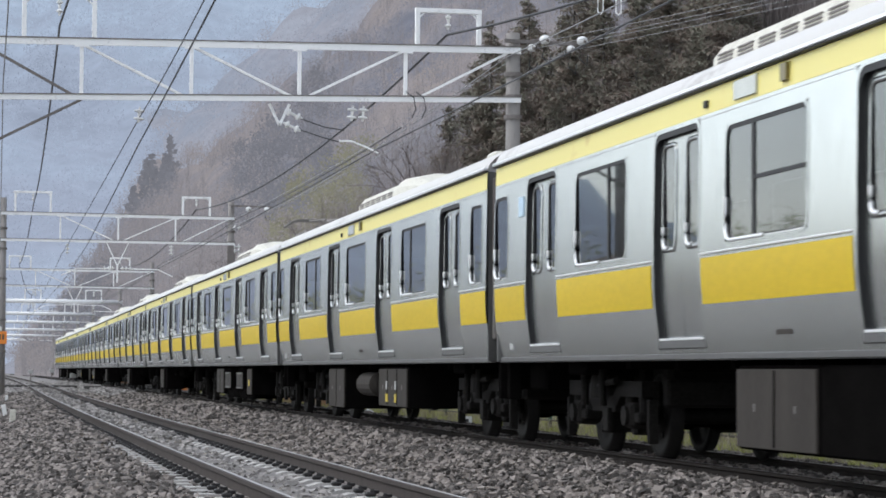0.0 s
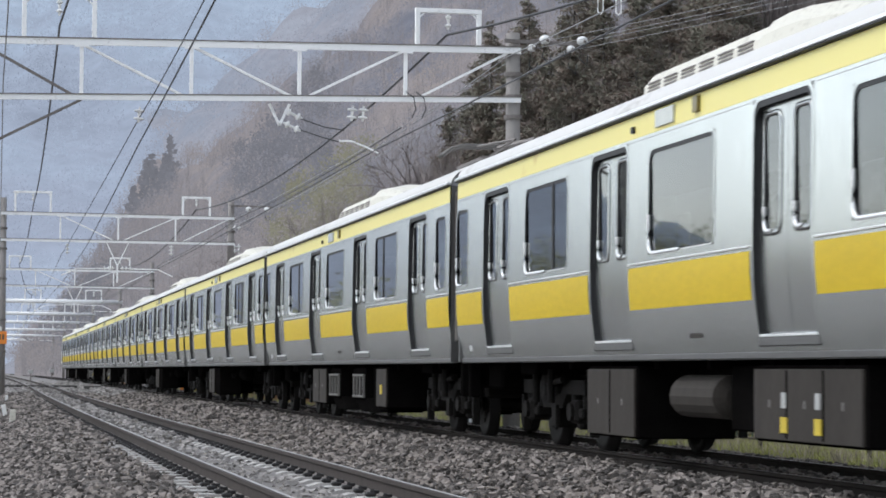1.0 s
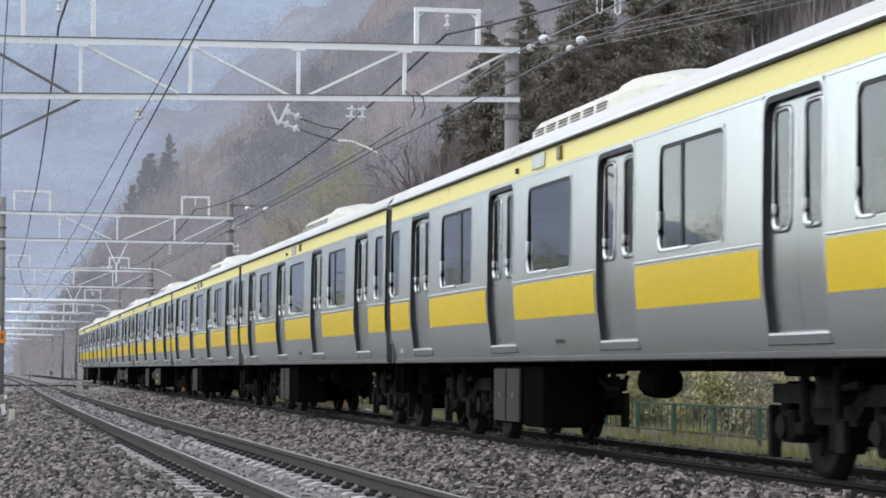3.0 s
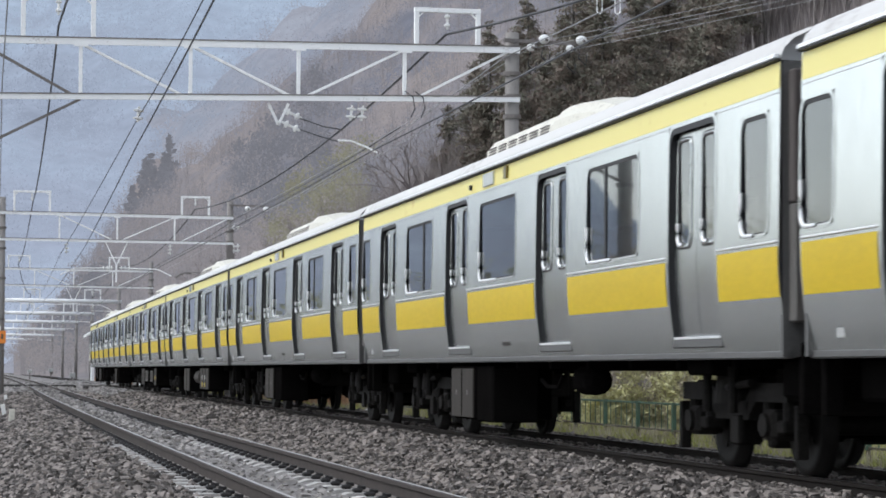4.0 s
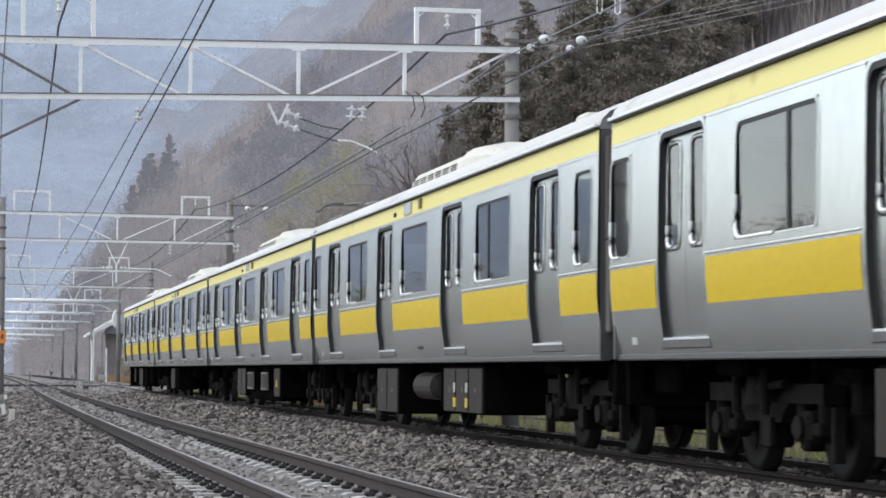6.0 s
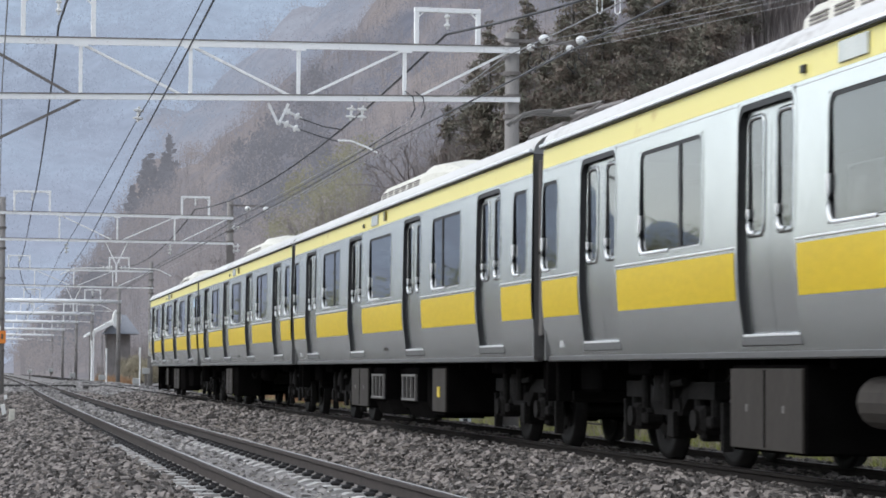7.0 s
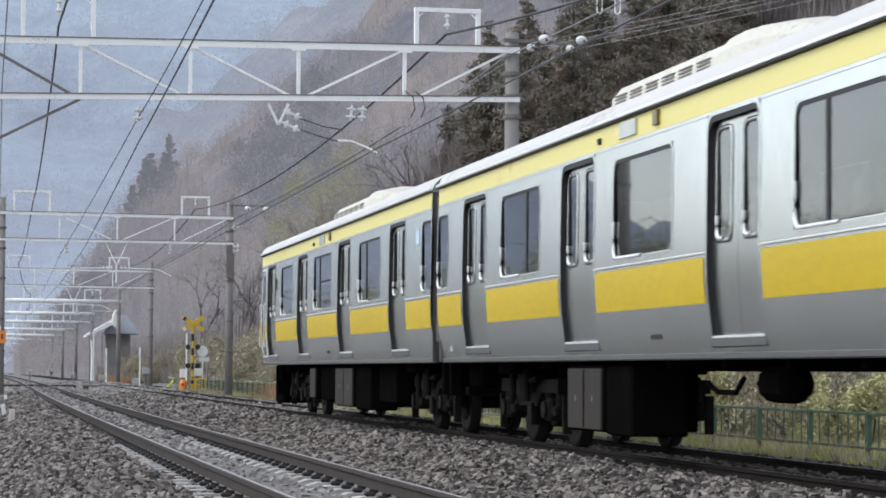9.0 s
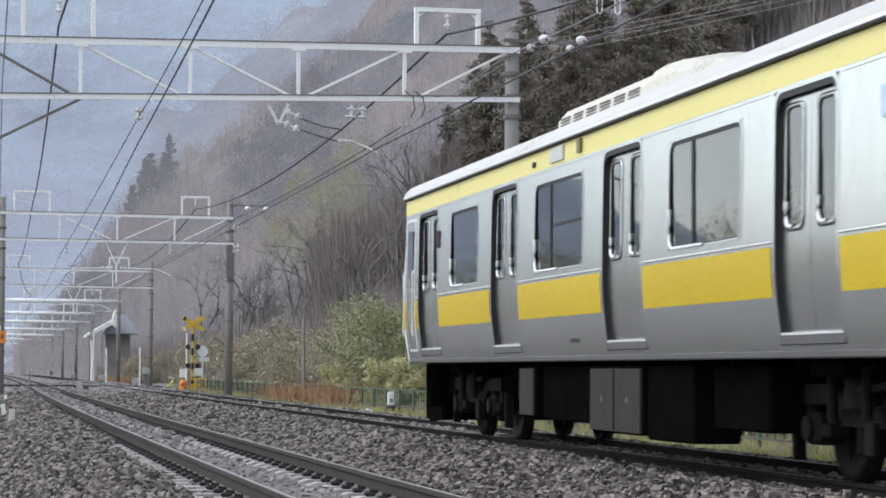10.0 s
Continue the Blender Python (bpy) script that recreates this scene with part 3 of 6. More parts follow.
def equipment(car, kind):
    """Boxes and tanks under the floor; places run from the rear joint forward."""
    def crate(name, m0, m1, z0, z1, material, label="", x=1.36, bev=0.02):
        # Body in the shade colour; only the side cover keeps its grey.
        ob = part(name, box(-x + 0.02, -0.35, 10 - m1, 10 - m0, z0, z1, bev=bev), UNDER_SHADE, car, label)
        if material is not UNDER_SHADE:
            part("cover", box(-x, -x + 0.03, 10 - m1 + 0.02, 10 - m0 - 0.02, z0 + 0.02, z1 - 0.03, bev=0.006), material, ob, "dusty grey cover")
        return ob

    def seams(ob, m0, m1, z0, z1, n):
        for k in range(1, n):
            y = 10 - m0 - (m1 - m0) * k / n
            part("cover_seam", box(-1.367, -1.355, y - 0.012, y + 0.012, z0 + 0.04, z1 - 0.04), UNDER_SHADE, ob)
        for k in range(n):
            y = 10 - m0 - (m1 - m0) * (k + 0.5) / n
            part("latch", box(-1.366, -1.355, y - 0.02, y + 0.02, (z0 + z1) / 2 - 0.03, (z0 + z1) / 2 + 0.03, bev=0.004), GRILLE, ob)

    def grille(m0, m1):
        ob = part("vent_box", box(-1.30, -0.35, 10 - m1, 10 - m0, 0.40, 0.92, bev=0.02), UNDER_SHADE, car, "dark blower box behind a pale grille")
        for y in np.linspace(10 - m1 + 0.05, 10 - m0 - 0.05, 4):
            part("grille_bar", box(-1.335, -1.295, y - 0.025, y + 0.025, 0.46, 0.80, bev=0.006), GRILLE, ob)
        for z in (0.46, 0.80):
            part("grille_bar", box(-1.34, -1.30, 10 - m1, 10 - m0, z - 0.018, z + 0.018, bev=0.006), GRILLE, ob)
        chute = bmesh.new()
        vs = [chute.verts.new(v) for x in (-1.28, -0.5) for v in ((x, 10 - m0, 0.44), (x, 10 - m1, 0.44), (x, 10 - m1 - 0.8, 0.22), (x, 10 - m0 - 0.6, 0.22))]
        for f in ((0, 1, 2, 3), (7, 6, 5, 4), (0, 4, 5, 1), (1, 5, 6, 2), (2, 6, 7, 3), (3, 7, 4, 0)):
            chute.faces.new([vs[k] for k in f])
        part("duct", chute, UNDER_SHADE, ob)

    if kind == "A":
        seams(crate("equipment_box", 6.7, 8.05, 0.27, 0.93, BOXGREY, "dusty grey equipment box"), 6.7, 8.05, 0.27, 0.93, 2)
        part("equipment_box", box(-1.32, -0.75, 1.0, 1.9, 0.25, 0.93, bev=0.02), UNDER_SHADE, car, "equipment box blackened for shade")
        part("brake_pipe", polyline([(-1.2, -1.0, 0.78), (-1.2, -1.3, 0.70), (-1.2, -1.8, 0.70), (-1.2, -2.0, 0.82)], 0.025), UNDER_SHADE, car)
        part("small_tank", lathe([(-2.75, 0.08), (-2.7, 0.16), (-2.2, 0.16), (-2.15, 0.08)], 12, "y"), UNDER_SHADE, car).matrix_basis = Matrix.Translation((-1.0, 0, 0.78))
    elif kind == "D":
        seams(crate("equipment_box", 8.82, 10.72, 0.25, 0.93, BOXGREY, "dusty grey equipment box"), 8.82, 10.72, 0.25, 0.93, 2)
        crate("equipment_box", 10.76, 12.6, 0.25, 0.93, UNDER_SHADE, "equipment box blackened for shade")
    elif kind == "B":
        seams(crate("equipment_box", 6.55, 8.2, 0.29, 0.93, BOXGREY, "dusty grey equipment box"), 6.55, 8.2, 0.29, 0.93, 2)
        grille(8.38, 9.45), grille(11.03, 12.11)
        crate("equipment_box", 9.5, 10.95, 0.30, 0.93, UNDER_SHADE, "equipment box blackened for shade", x=1.1)
        crate("equipment_box", 12.2, 13.5, 0.25, 0.93, UNDER_SHADE, "equipment box blackened for shade", x=1.2)
        ob = crate("equipment_box", 13.5, 14.42, 0.31, 0.93, BOXGREY, "dusty grey equipment box with a yellow plate")
        part("warning_plate", box(-1.372, -1.358, -4.05, -3.9, 0.52, 0.66), LABEL_Y, ob, "yellow warning plate")
    elif kind == "C":
        seams(crate("equipment_box", 6.3, 8.05, 0.24, 0.93, BOXGREY, "dusty grey equipment box"), 6.3, 8.05, 0.24, 0.93, 2)
        part("air_tank", lathe([(-0.33, 0.08), (-0.28, 0.19), (0.98, 0.19), (1.03, 0.08)], 16, "y"), BOXGREY, car, "dusty grey cylindrical air tank").matrix_basis = Matrix.Translation((-1.12, 0, 0.66))
        crate("equipment_box", 8.2, 9.6, 0.45, 0.93, UNDER_SHADE, "equipment box blackened for shade", x=0.8)
        ob = crate("equipment_box", 11.5, 13.9, 0.33, 0.93, BOXGREY, "large dusty grey equipment box with yellow plates")
        seams(ob, 11.5, 13.9, 0.33, 0.93, 3)
        for m in (12.25, 13.0):
            part("warning_plate", box(-1.372, -1.358, 10 - m - 0.07, 10 - m + 0.07, 0.41, 0.53), LABEL_Y, ob, "yellow warning plate")
            part("notice_plate", box(-1.372, -1.358, 10 - m - 0.05, 10 - m + 0.05, 0.60, 0.72), LABEL_GREY, ob)
        crate("equipment_box", 10.4, 11.4, 0.38, 0.93, UNDER_SHADE, "equipment box blackened for shade", x=1.2)
    else:
        crate("equipment_box", 7.43, 8.12, 0.36, 0.93, BOXGREY, "narrow dusty grey box")
        part("equipment_box", box(-1.25, -0.35, -0.55, 1.85, 0.34, 0.93, bev=0.02), UNDER_SHADE, car, "equipment box blackened for shade")
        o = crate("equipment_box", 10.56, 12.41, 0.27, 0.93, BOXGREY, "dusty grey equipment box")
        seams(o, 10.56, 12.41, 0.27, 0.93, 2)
        part("equipment_box", box(-1.30, -0.85, -3.85, -2.45, 0.24, 0.93, bev=0.02), UNDER_SHADE, car, "equipment box blackened for shade")
        part("equipment_box", box(-1.20, -0.5, -5.6, -4.15, 0.38, 0.93, bev=0.02), UNDER_SHADE, car, "equipment box blackened for shade")
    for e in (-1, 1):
        part("end_box", box(-1.10, 1.10, e * 9.15 - 0.38, e * 9.15 + 0.38, 0.66, 0.985, bev=0.03), UNDER_SHADE, car)
        part("bolster_beam", box(-1.22, 1.22, e * 6.92 - 0.34, e * 6.92 + 0.34, 0.84, 0.985, bev=0.02), UNDER_SHADE, car)
    part("centre_sill", box(-0.45, 0.45, -8.9, 8.9, 0.88, 0.985, bev=0.02), UNDER_SHADE, car)
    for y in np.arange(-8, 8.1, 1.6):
        part("cross_beam", box(-1.25, 1.25, y - 0.06, y + 0.06, 0.90, 0.985), UNDER_SHADE, car)


def train_car(spec, kind, number):
    """One car about its middle on the rails, its rear towards +y."""
    tail = spec["tail"]
    label = "rear steel commuter train car with yellow stripes and driving cab" if tail else "stainless steel commuter train car with yellow stripes and four doors"
    car = empty("train_car", label=label, category="train car", group="cars of the yellow-striped train")
    y0, y1 = spec["y0"], spec["y1"]
    holes = [(d - 0.69, d + 0.69, 1.15, 3.02) for d in spec["doors"]]
    holes += [(w - s / 2 - 0.015, w + s / 2 + 0.015, 1.935, 2.90) for w, s, _ in spec["windows"]]
    holes += [(w - 0.345, w + 0.345, 1.935, 2.90) for w in spec["small"]]
    key = "tail" if tail else "middle"
    wall_end = y1 - 0.32 if tail else y1
    if ("side", key) not in SHARED:
        SHARED["side", key] = (side_wall(y0, wall_end, holes), [STEEL, INTERIOR])
        SHARED["roof", key] = (roof_mesh(y0, y1 - (0.12 if tail else 0)), [ROOFPAINT])
    flips = (Matrix.Identity(4), Matrix.Diagonal((-1, 1, 1, 1)))
    for k, m in enumerate(flips):
        shared(("side", key), "side_panel", car, m, "brushed stainless steel side")
        for d in spec["doors"]:
            at = m @ Matrix.Translation((0, d, 0))
            shared("door_frame", "door_frame", car, at)
            if k == 0:
                shared("door_step", "door_step", car, at)
                shared("sill_plate", "sill_plate", car, at, "polished door sill")
            for s in (-1, 1):
                leaf = shared(("leaf", s), "door_leaf", car, at, "steel sliding door leaf with a tall window")
                shared("door_pane", "door_pane", leaf, Matrix.Translation((0, s * 0.35, 0)))
                if k == 0:
                    shared("pane_trim", "pane_trim", leaf, Matrix.Translation((0, s * 0.35, 0)))
        for w, s, sash in [*spec["windows"], *((v, 0.66, 0) for v in spec["small"])]:
            at = m @ Matrix.Translation((0, w, 0))
            win = shared(("frame", s), "window", car, at, "black-edged window with a polished frame")
            shared(("pane", s), "pane", win, Matrix.Identity(4))
            if k == 0:
                shared(("sill", s), "sill", win, Matrix.Identity(4))
            split = number == 9 and abs(w) < 1 or sash == 2
            if sash or split:
                shared("mullion", "mullion", win, Matrix.Translation((0, s / 2 - 0.66 if split else -sash * (s / 2 - 0.66), 0)))
                if k == 0 and split:
                    shared("sash", "sash_rail", win, Matrix.Translation((0, -0.33, 0)))
    # the yellow bands: low between the doors, high along the eaves
    edges = [y0 + 0.02, *[v for d in sorted(spec["doors"]) for v in (d - 0.74, d + 0.74)], wall_end - (0.75 if tail else 0.02)]
    for j in range(0, len(edges), 2):
        a, b = edges[j], edges[j + 1]
        if ("low", key, j) not in SHARED:
            SHARED["low", key, j] = (band(a, b, 1.445, 1.832), [YELLOW])
            SHARED["trim", key, j] = (box(-1.490, -1.474, a, b, 1.858, 1.876, bev=0.004), [STEEL_TRIM])
        shared(("low", key, j), "yellow_stripe", car, Matrix.Identity(4), "yellow stripe below the windows")
        shared(("trim", key, j), "belt_rail", car, Matrix.Identity(4))
        if ("seam", key, j) not in SHARED:
            SHARED["seam", key, j] = (box(-1.4606, -1.44, a, b, 3.005, 3.009), [GRILLE])
        shared(("seam", key, j), "panel_seam", car, Matrix.Identity(4))
    if ("high", key) not in SHARED:
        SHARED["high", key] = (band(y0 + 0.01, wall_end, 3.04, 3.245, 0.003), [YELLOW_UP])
        SHARED["gutter", key] = (box(-1.500, -1.455, y0, wall_end, 3.252, 3.266, bev=0.003), [RUBBER])
        SHARED["eave", key] = (box(-1.507, -1.46, y0, wall_end, 3.268, 3.304, bev=0.006), [STEEL_TRIM])
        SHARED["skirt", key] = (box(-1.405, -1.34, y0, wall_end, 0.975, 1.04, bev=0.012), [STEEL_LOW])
        SHARED["floor", key] = (box(-1.36, 1.36, y0 + 0.05, wall_end - 0.05, 0.985, 1.14), [UNDER_SHADE])
        SHARED["ceiling", key] = (box(-1.38, 1.38, y0 + 0.05, wall_end - 0.05, 3.14, 3.18), [INTERIOR])
    for k, m in enumerate(flips):
        shared(("gutter", key), "gutter", car, m), shared(("eave", key), "eave_rail", car, m), shared(("skirt", key), "sole_bar", car, m)
        shared(("high", key), "yellow_eave_stripe", car, m, "weathered yellow stripe along the eaves, paled by reflected sky")
    shared(("floor", key), "floor_pan", car, Matrix.Identity(4)), shared(("ceiling", key), "inner_ceiling", car, Matrix.Identity(4))
    shared(("roof", key), "roof", car, Matrix.Identity(4), "dusty pale grey ribbed roof")
    if ("seat", key) not in SHARED:
        SHARED["seat", key] = (box(-1.36, -0.9, -1.0, 1.0, 1.14, 1.60, bev=0.05), [SEAT])
    for w, s, _ in spec["windows"]:
        for m in flips:
            shared(("seat", key), "bench_seat", car, m @ Matrix.Translation((0, w, 0)))
    # ends
    ends = [y0] if tail else [y0, y1]
    for y in ends:
        bm = bmesh.new()
        s = 1 if y > 0 else -1
        for xs in (-1, 1):
            box(min(xs * 0.45, xs * 1.44), max(xs * 0.45, xs * 1.44), min(y, y - s * 0.06), max(y, y - s * 0.06), 0.99, 3.25, bm)
        box(-0.45, 0.45, min(y, y - s * 0.06), max(y, y - s * 0.06), 2.95, 3.25, bm)
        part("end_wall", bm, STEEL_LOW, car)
        bm = bmesh.new()
        for k in range(5):
            d = 0.03 + 0.045 * k
            box(-0.60, 0.60, min(y + s * d, y + s * (d + 0.03)), max(y + s * d, y + s * (d + 0.03)), 1.08, 3.08, bm, 0.008)
        part("gangway_bellows", bm, BELLOWS, car, "grey gangway bellows")
        ya, yb = (y, y + 0.14) if s > 0 else (y - 0.14, y)
        part("corner_post", box(-1.40, -1.30, ya, yb, 2.16, 3.18, bev=0.015), BELLOWS, car)
        part("corner_guard", box(-1.395, -1.30, ya, yb, 1.25, 2.155, bev=0.015), GRILLE, car, "grey lower guard between the cars")
        part("coupler", box(-0.14, 0.14, min(y - s * 0.3, y + s * 0.24), max(y - s * 0.3, y + s * 0.24), 0.72, 1.0, bev=0.03), UNDER_SHADE, car)
        part("end_step", box(-1.30, -1.15, y - 0.05, y + 0.05, 0.55, 1.1, bev=0.01), UNDER_SHADE, car)
    # details on the near side
    yd = 1.60 if not tail else 1.38
    part("destination_display", box(-1.481, -1.45, yd - 1.28, yd - 0.72, 3.07, 3.225, bev=0.004), LED, car, "pale grey destination display panel")
    part("door_lamp", box(-1.492, -1.45, yd - 2.02, yd - 1.88, 3.085, 3.225, bev=0.006), LAMP_BROWN, car, "brown side lamp")
    part("speaker", box(-1.487, -1.45, yd - 0.02, yd + 0.06, 3.09, 3.15, bev=0.004), RUBBER, car)
    part("printed_mark", box(-1.4270, -1.40, -0.38, -0.02, 1.165, 1.205), BOXGREY, car, "small faded grey marking")
    part("notice_plate", box(-1.424, -1.40, y1 - 0.75, y1 - 0.60, 1.12, 1.24, bev=0.003), LABEL_GREY, car)
    if number in (9, 0):
        yb = y0 + 0.95 if number == 0 else y1 - 1.35
        part("sticker", box(-1.4785, -1.46, yb - 0.11, yb + 0.11, 2.60, 2.82), BLUE, car, "pale blue sticker")
    roof_unit(car, 0.05 if not tail else -0.6)
    if kind == "B":
        pantograph(car, -6.7)
    if number in (3, 8):
        part("roof_vent", box(-0.25, 0.25, -4.6, -4.1, 3.6, 4.0, bev=0.04), CREAM, car, "cream roof ventilator")
    if tail:
        cab(car, y1, wall_end)
    equipment(car, "plain" if tail else kind)
    wheels = []
    for yb in (-6.9, 6.95):
        bog = shared("bogie", "bogie", car, Matrix.Translation((0, yb, 0)), "dusty steel bogie darkened for shade")
        if kind != "plain":
            shared("traction_motor", "traction_motor", bog, Matrix.Identity(4))
        for dy in (-1.05, 1.05):
            wheels.append((shared("wheelset", "wheelset", bog, Matrix.Translation((0, dy, 0.43))), dy))
    return car, wheels


def cab(car, y1, wall_end):
    """The rear driving end: a moulded face, its windscreen, the crew door and the skirt below."""
    bm = bmesh.new()
    prof = [(0.985, 0.0), (1.35, 0.05), (1.85, 0.02), (2.2, -0.03), (2.9, -0.13), (3.3, -0.22), (3.45, -0.30)]
    rows = []
    for z, d in prof:
        w = side_x(min(z, 3.2)) - (0 if z < 3.3 else 0.12)
        row = [(-w, wall_end), (-w + 0.01, y1 + d - 0.16), (-w + 0.14, y1 + d - 0.03), (-0.5, y1 + d), (0.5, y1 + d), (w - 0.14, y1 + d - 0.03), (w - 0.01, y1 + d - 0.16), (w, wall_end)]
        rows.append([bm.verts.new((x, y, z)) for x, y in row])
    for a, b in zip(rows, rows[1:]):
        for k in range(7):
            bm.faces.new((a[k], a[k + 1], b[k + 1], b[k]))
    face = part("cab_face", bm, LABEL_W, car, "white moulded driving end")
    part("windscreen", box(-1.2, 1.2, y1 - 0.10, y1 - 0.015, 2.0, 2.8, bev=0.01), RUBBER, face)
    part("cab_stripe", band(wall_end - 0.10, y1 - 0.20, 1.445, 1.832, 0.006), YELLOW, car, "yellow stripe on the cab corner")
    fr = bmesh.new()
    y = y1 - 0.78
    ring([(loop_yz(y - 0.30, y + 0.30, 1.13, 2.97, 0.06, 0.05), 0.0), (loop_yz(y - 0.30, y + 0.30, 1.13, 2.97, 0.06, 0.05), 0.008), (loop_yz(y - 0.26, y + 0.26, 1.17, 2.93, 0.05, 0.04), 0.008),
          (loop_yz(y - 0.26, y + 0.26, 1.17, 2.93, 0.05, 0.04), 0.001)], fr, mats=[0, 0, 1])
    d = part("crew_door", fr, [STEEL_TRIM, RUBBER], car, "narrow steel crew door with a small window")
    leaf = bmesh.new()
    ring([(loop_yz(y - 0.258, y + 0.258, 1.172, 2.928, 0.05, 0.04), 0.004), (loop_yz(y - 0.02, y + 0.02, 2.0, 2.1, 0.01, 0.01), 0.004)], leaf)
    part("leaf", leaf, DOOR_STEEL, d)
    part("crew_window", box(-1.486, -1.46, y - 0.17, y + 0.17, 2.15, 2.80, bev=0.004), GLASS_DARK, d)
    part("handle", box(-1.505, -1.48, y - 0.19, y - 0.12, 1.95, 2.0, bev=0.004), STEEL_TRIM, d, "polished door handle")
    for s in (-1, 1):
        part("grab_rail", polyline([(-1.50, y + s * 0.34, 1.35), (-1.52, y + s * 0.34, 1.4), (-1.52, y + s * 0.34, 2.2), (-1.50, y + s * 0.34, 2.25)], 0.012), STEEL_TRIM, d)
    # grey plain bars for the railway's mark behind the first door
    part("mark", box(-1.4785, -1.46, y1 - 2.83, y1 - 2.62, 2.48, 2.70), BOXGREY, car, "grey printed mark")
    skirt = bmesh.new()
    box(-1.15, 1.15, y1 - 0.45, y1 - 0.25, 0.18, 0.72, skirt, 0.04)
    box(-0.9, 0.9, y1 - 1.2, y1 - 0.45, 0.55, 0.95, skirt, 0.03)
    for s in (-1, 1):
        bar((s * 1.1, y1 - 0.35, 0.95), (s * 1.1, y1 - 0.35, 0.6), 0.1, 0.1, skirt), bar((s * 0.6, y1 - 0.35, 0.95), (s * 0.6, y1 - 0.35, 0.6), 0.1, 0.1, skirt)
        bar((s * 1.1, y1 - 1.3, 0.3), (s * 1.1, y1 - 0.4, 0.25), 0.06, 0.18, skirt)
    part("obstacle_guard", skirt, UNDER_SHADE, car, "black obstacle guard")
    part("coupler", box(-0.16, 0.16, y1 - 0.5, y1 + 0.18, 0.72, 1.0, bev=0.03), UNDER_SHADE, car)
    part("tail_lamp", box(-1.1, -0.85, y1 - 0.02, y1 + 0.06, 1.4, 1.55, bev=0.02), RUBBER, car)


GLASS_DARK = mat("dark cab glass", (0.05, 0.055, 0.06), 0.06, var=0.1)


def joint_y(t):
    """How far off the rear car's front joint stands."""
    return 187.342 - 17.748 * t + 0.0407 * t * t + 0.15 * math.exp(-(t / 1.5) ** 2) - 0.07 * math.exp(-((10 - t) / 0.6) ** 2)


def car_pose(k, t):
    y = joint_y(t) + 10 - 20 * k
    ya, yb = y - 6.9, y + 6.9
    xa, xb = right_x(ya), right_x(yb)
    return Matrix.Translation(((xa + xb) / 2, y, 0.0)) @ Matrix.Rotation(-math.atan2(xb - xa, yb - ya), 4, "Z")


KINDS = ("plain", "A", "B", "C", "A", "A", "A", "B", "C", "D")
CARS, WHEELS = [], []


def train():
    prepare_parts()
    for k, kind in enumerate(KINDS):
        car, wheels = train_car(TAIL if k == 0 else MIDDLE, kind, k)
        car.matrix_basis = car_pose(k, 0)
        CARS.append(car)
        WHEELS.extend(wheels)


def motions():
    times = [0.5 * i for i in range(21)]
    for k, car in enumerate(CARS):
        walk(car, [(t, car_pose(k, t)) for t in times])
    for wheel, dy in WHEELS:
        rows = []
        for i in range(0, 301):
            t = i / FPS
            turn = (joint_y(0) - joint_y(t)) / 0.43
            rows.append((t, Matrix.Translation((0, dy, 0.43)) @ Matrix.Rotation(turn, 4, "X")))
        walk(wheel, rows)


# ---- overhead line ----
def insulator(parent, p, q, n=2, r=0.09):
    """A string of white porcelain discs from p to q."""
    p, q = Vector(p), Vector(q)
    prof = [(0.0, 0.02)]
    for k in range(n):
        c = (k + 0.5) / n
        prof += [(c - 0.16 / n * 1.6, 0.025), (c - 0.08 / n, r), (c + 0.08 / n, r), (c + 0.2 / n, 0.03)]
    prof.append((1.0, 0.02))
    L = (q - p).length
    ob = part("insulator", lathe([(s * L, rr) for s, rr in prof], 12, "z"), CERAMIC, parent, "white porcelain disc insulator")
    ob.matrix_basis = Matrix.Translation(p) @ (q - p).to_track_quat("Z", "Y").to_matrix().to_4x4()
    return ob


def stirrup(parent, xa, xb, y, z0, z1):
    st = bmesh.new()
    for x in (xa, xb):
        box(x - 0.045, x + 0.045, y - 0.045, y + 0.045, z0, z1, st, 0.006)
    box(xa - 0.05, xb + 0.05, y - 0.05, y + 0.05, z1 - 0.09, z1, st, 0.006)
    for x, s in ((xa, 1), (xb, -1)):
        bar((x, y, z1 - 0.22), (x + s * 0.18, y, z1 - 0.05), 0.03, 0.03, st)
    part("stirrup", st, GALV, parent, "galvanised steel wire support frame")
    xm = (xa + xb) / 2
    insulator(parent, (xm, y, z1 - 0.08), (xm, y, z1 - 0.42), 2, 0.06)
    return Vector((xm, y, z1 - 0.48))


def pole(parent, x, y, z0, z1, r=0.15, bands=()):
    p = part("pole", tube((x, y, z0), (x, y, z1), r * 1.12, r * 0.9, 14), CONCRETE, parent, "weathered grey concrete pole", smooth=True)
    for z in bands:
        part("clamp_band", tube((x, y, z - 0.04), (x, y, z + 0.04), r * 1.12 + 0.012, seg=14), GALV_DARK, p)


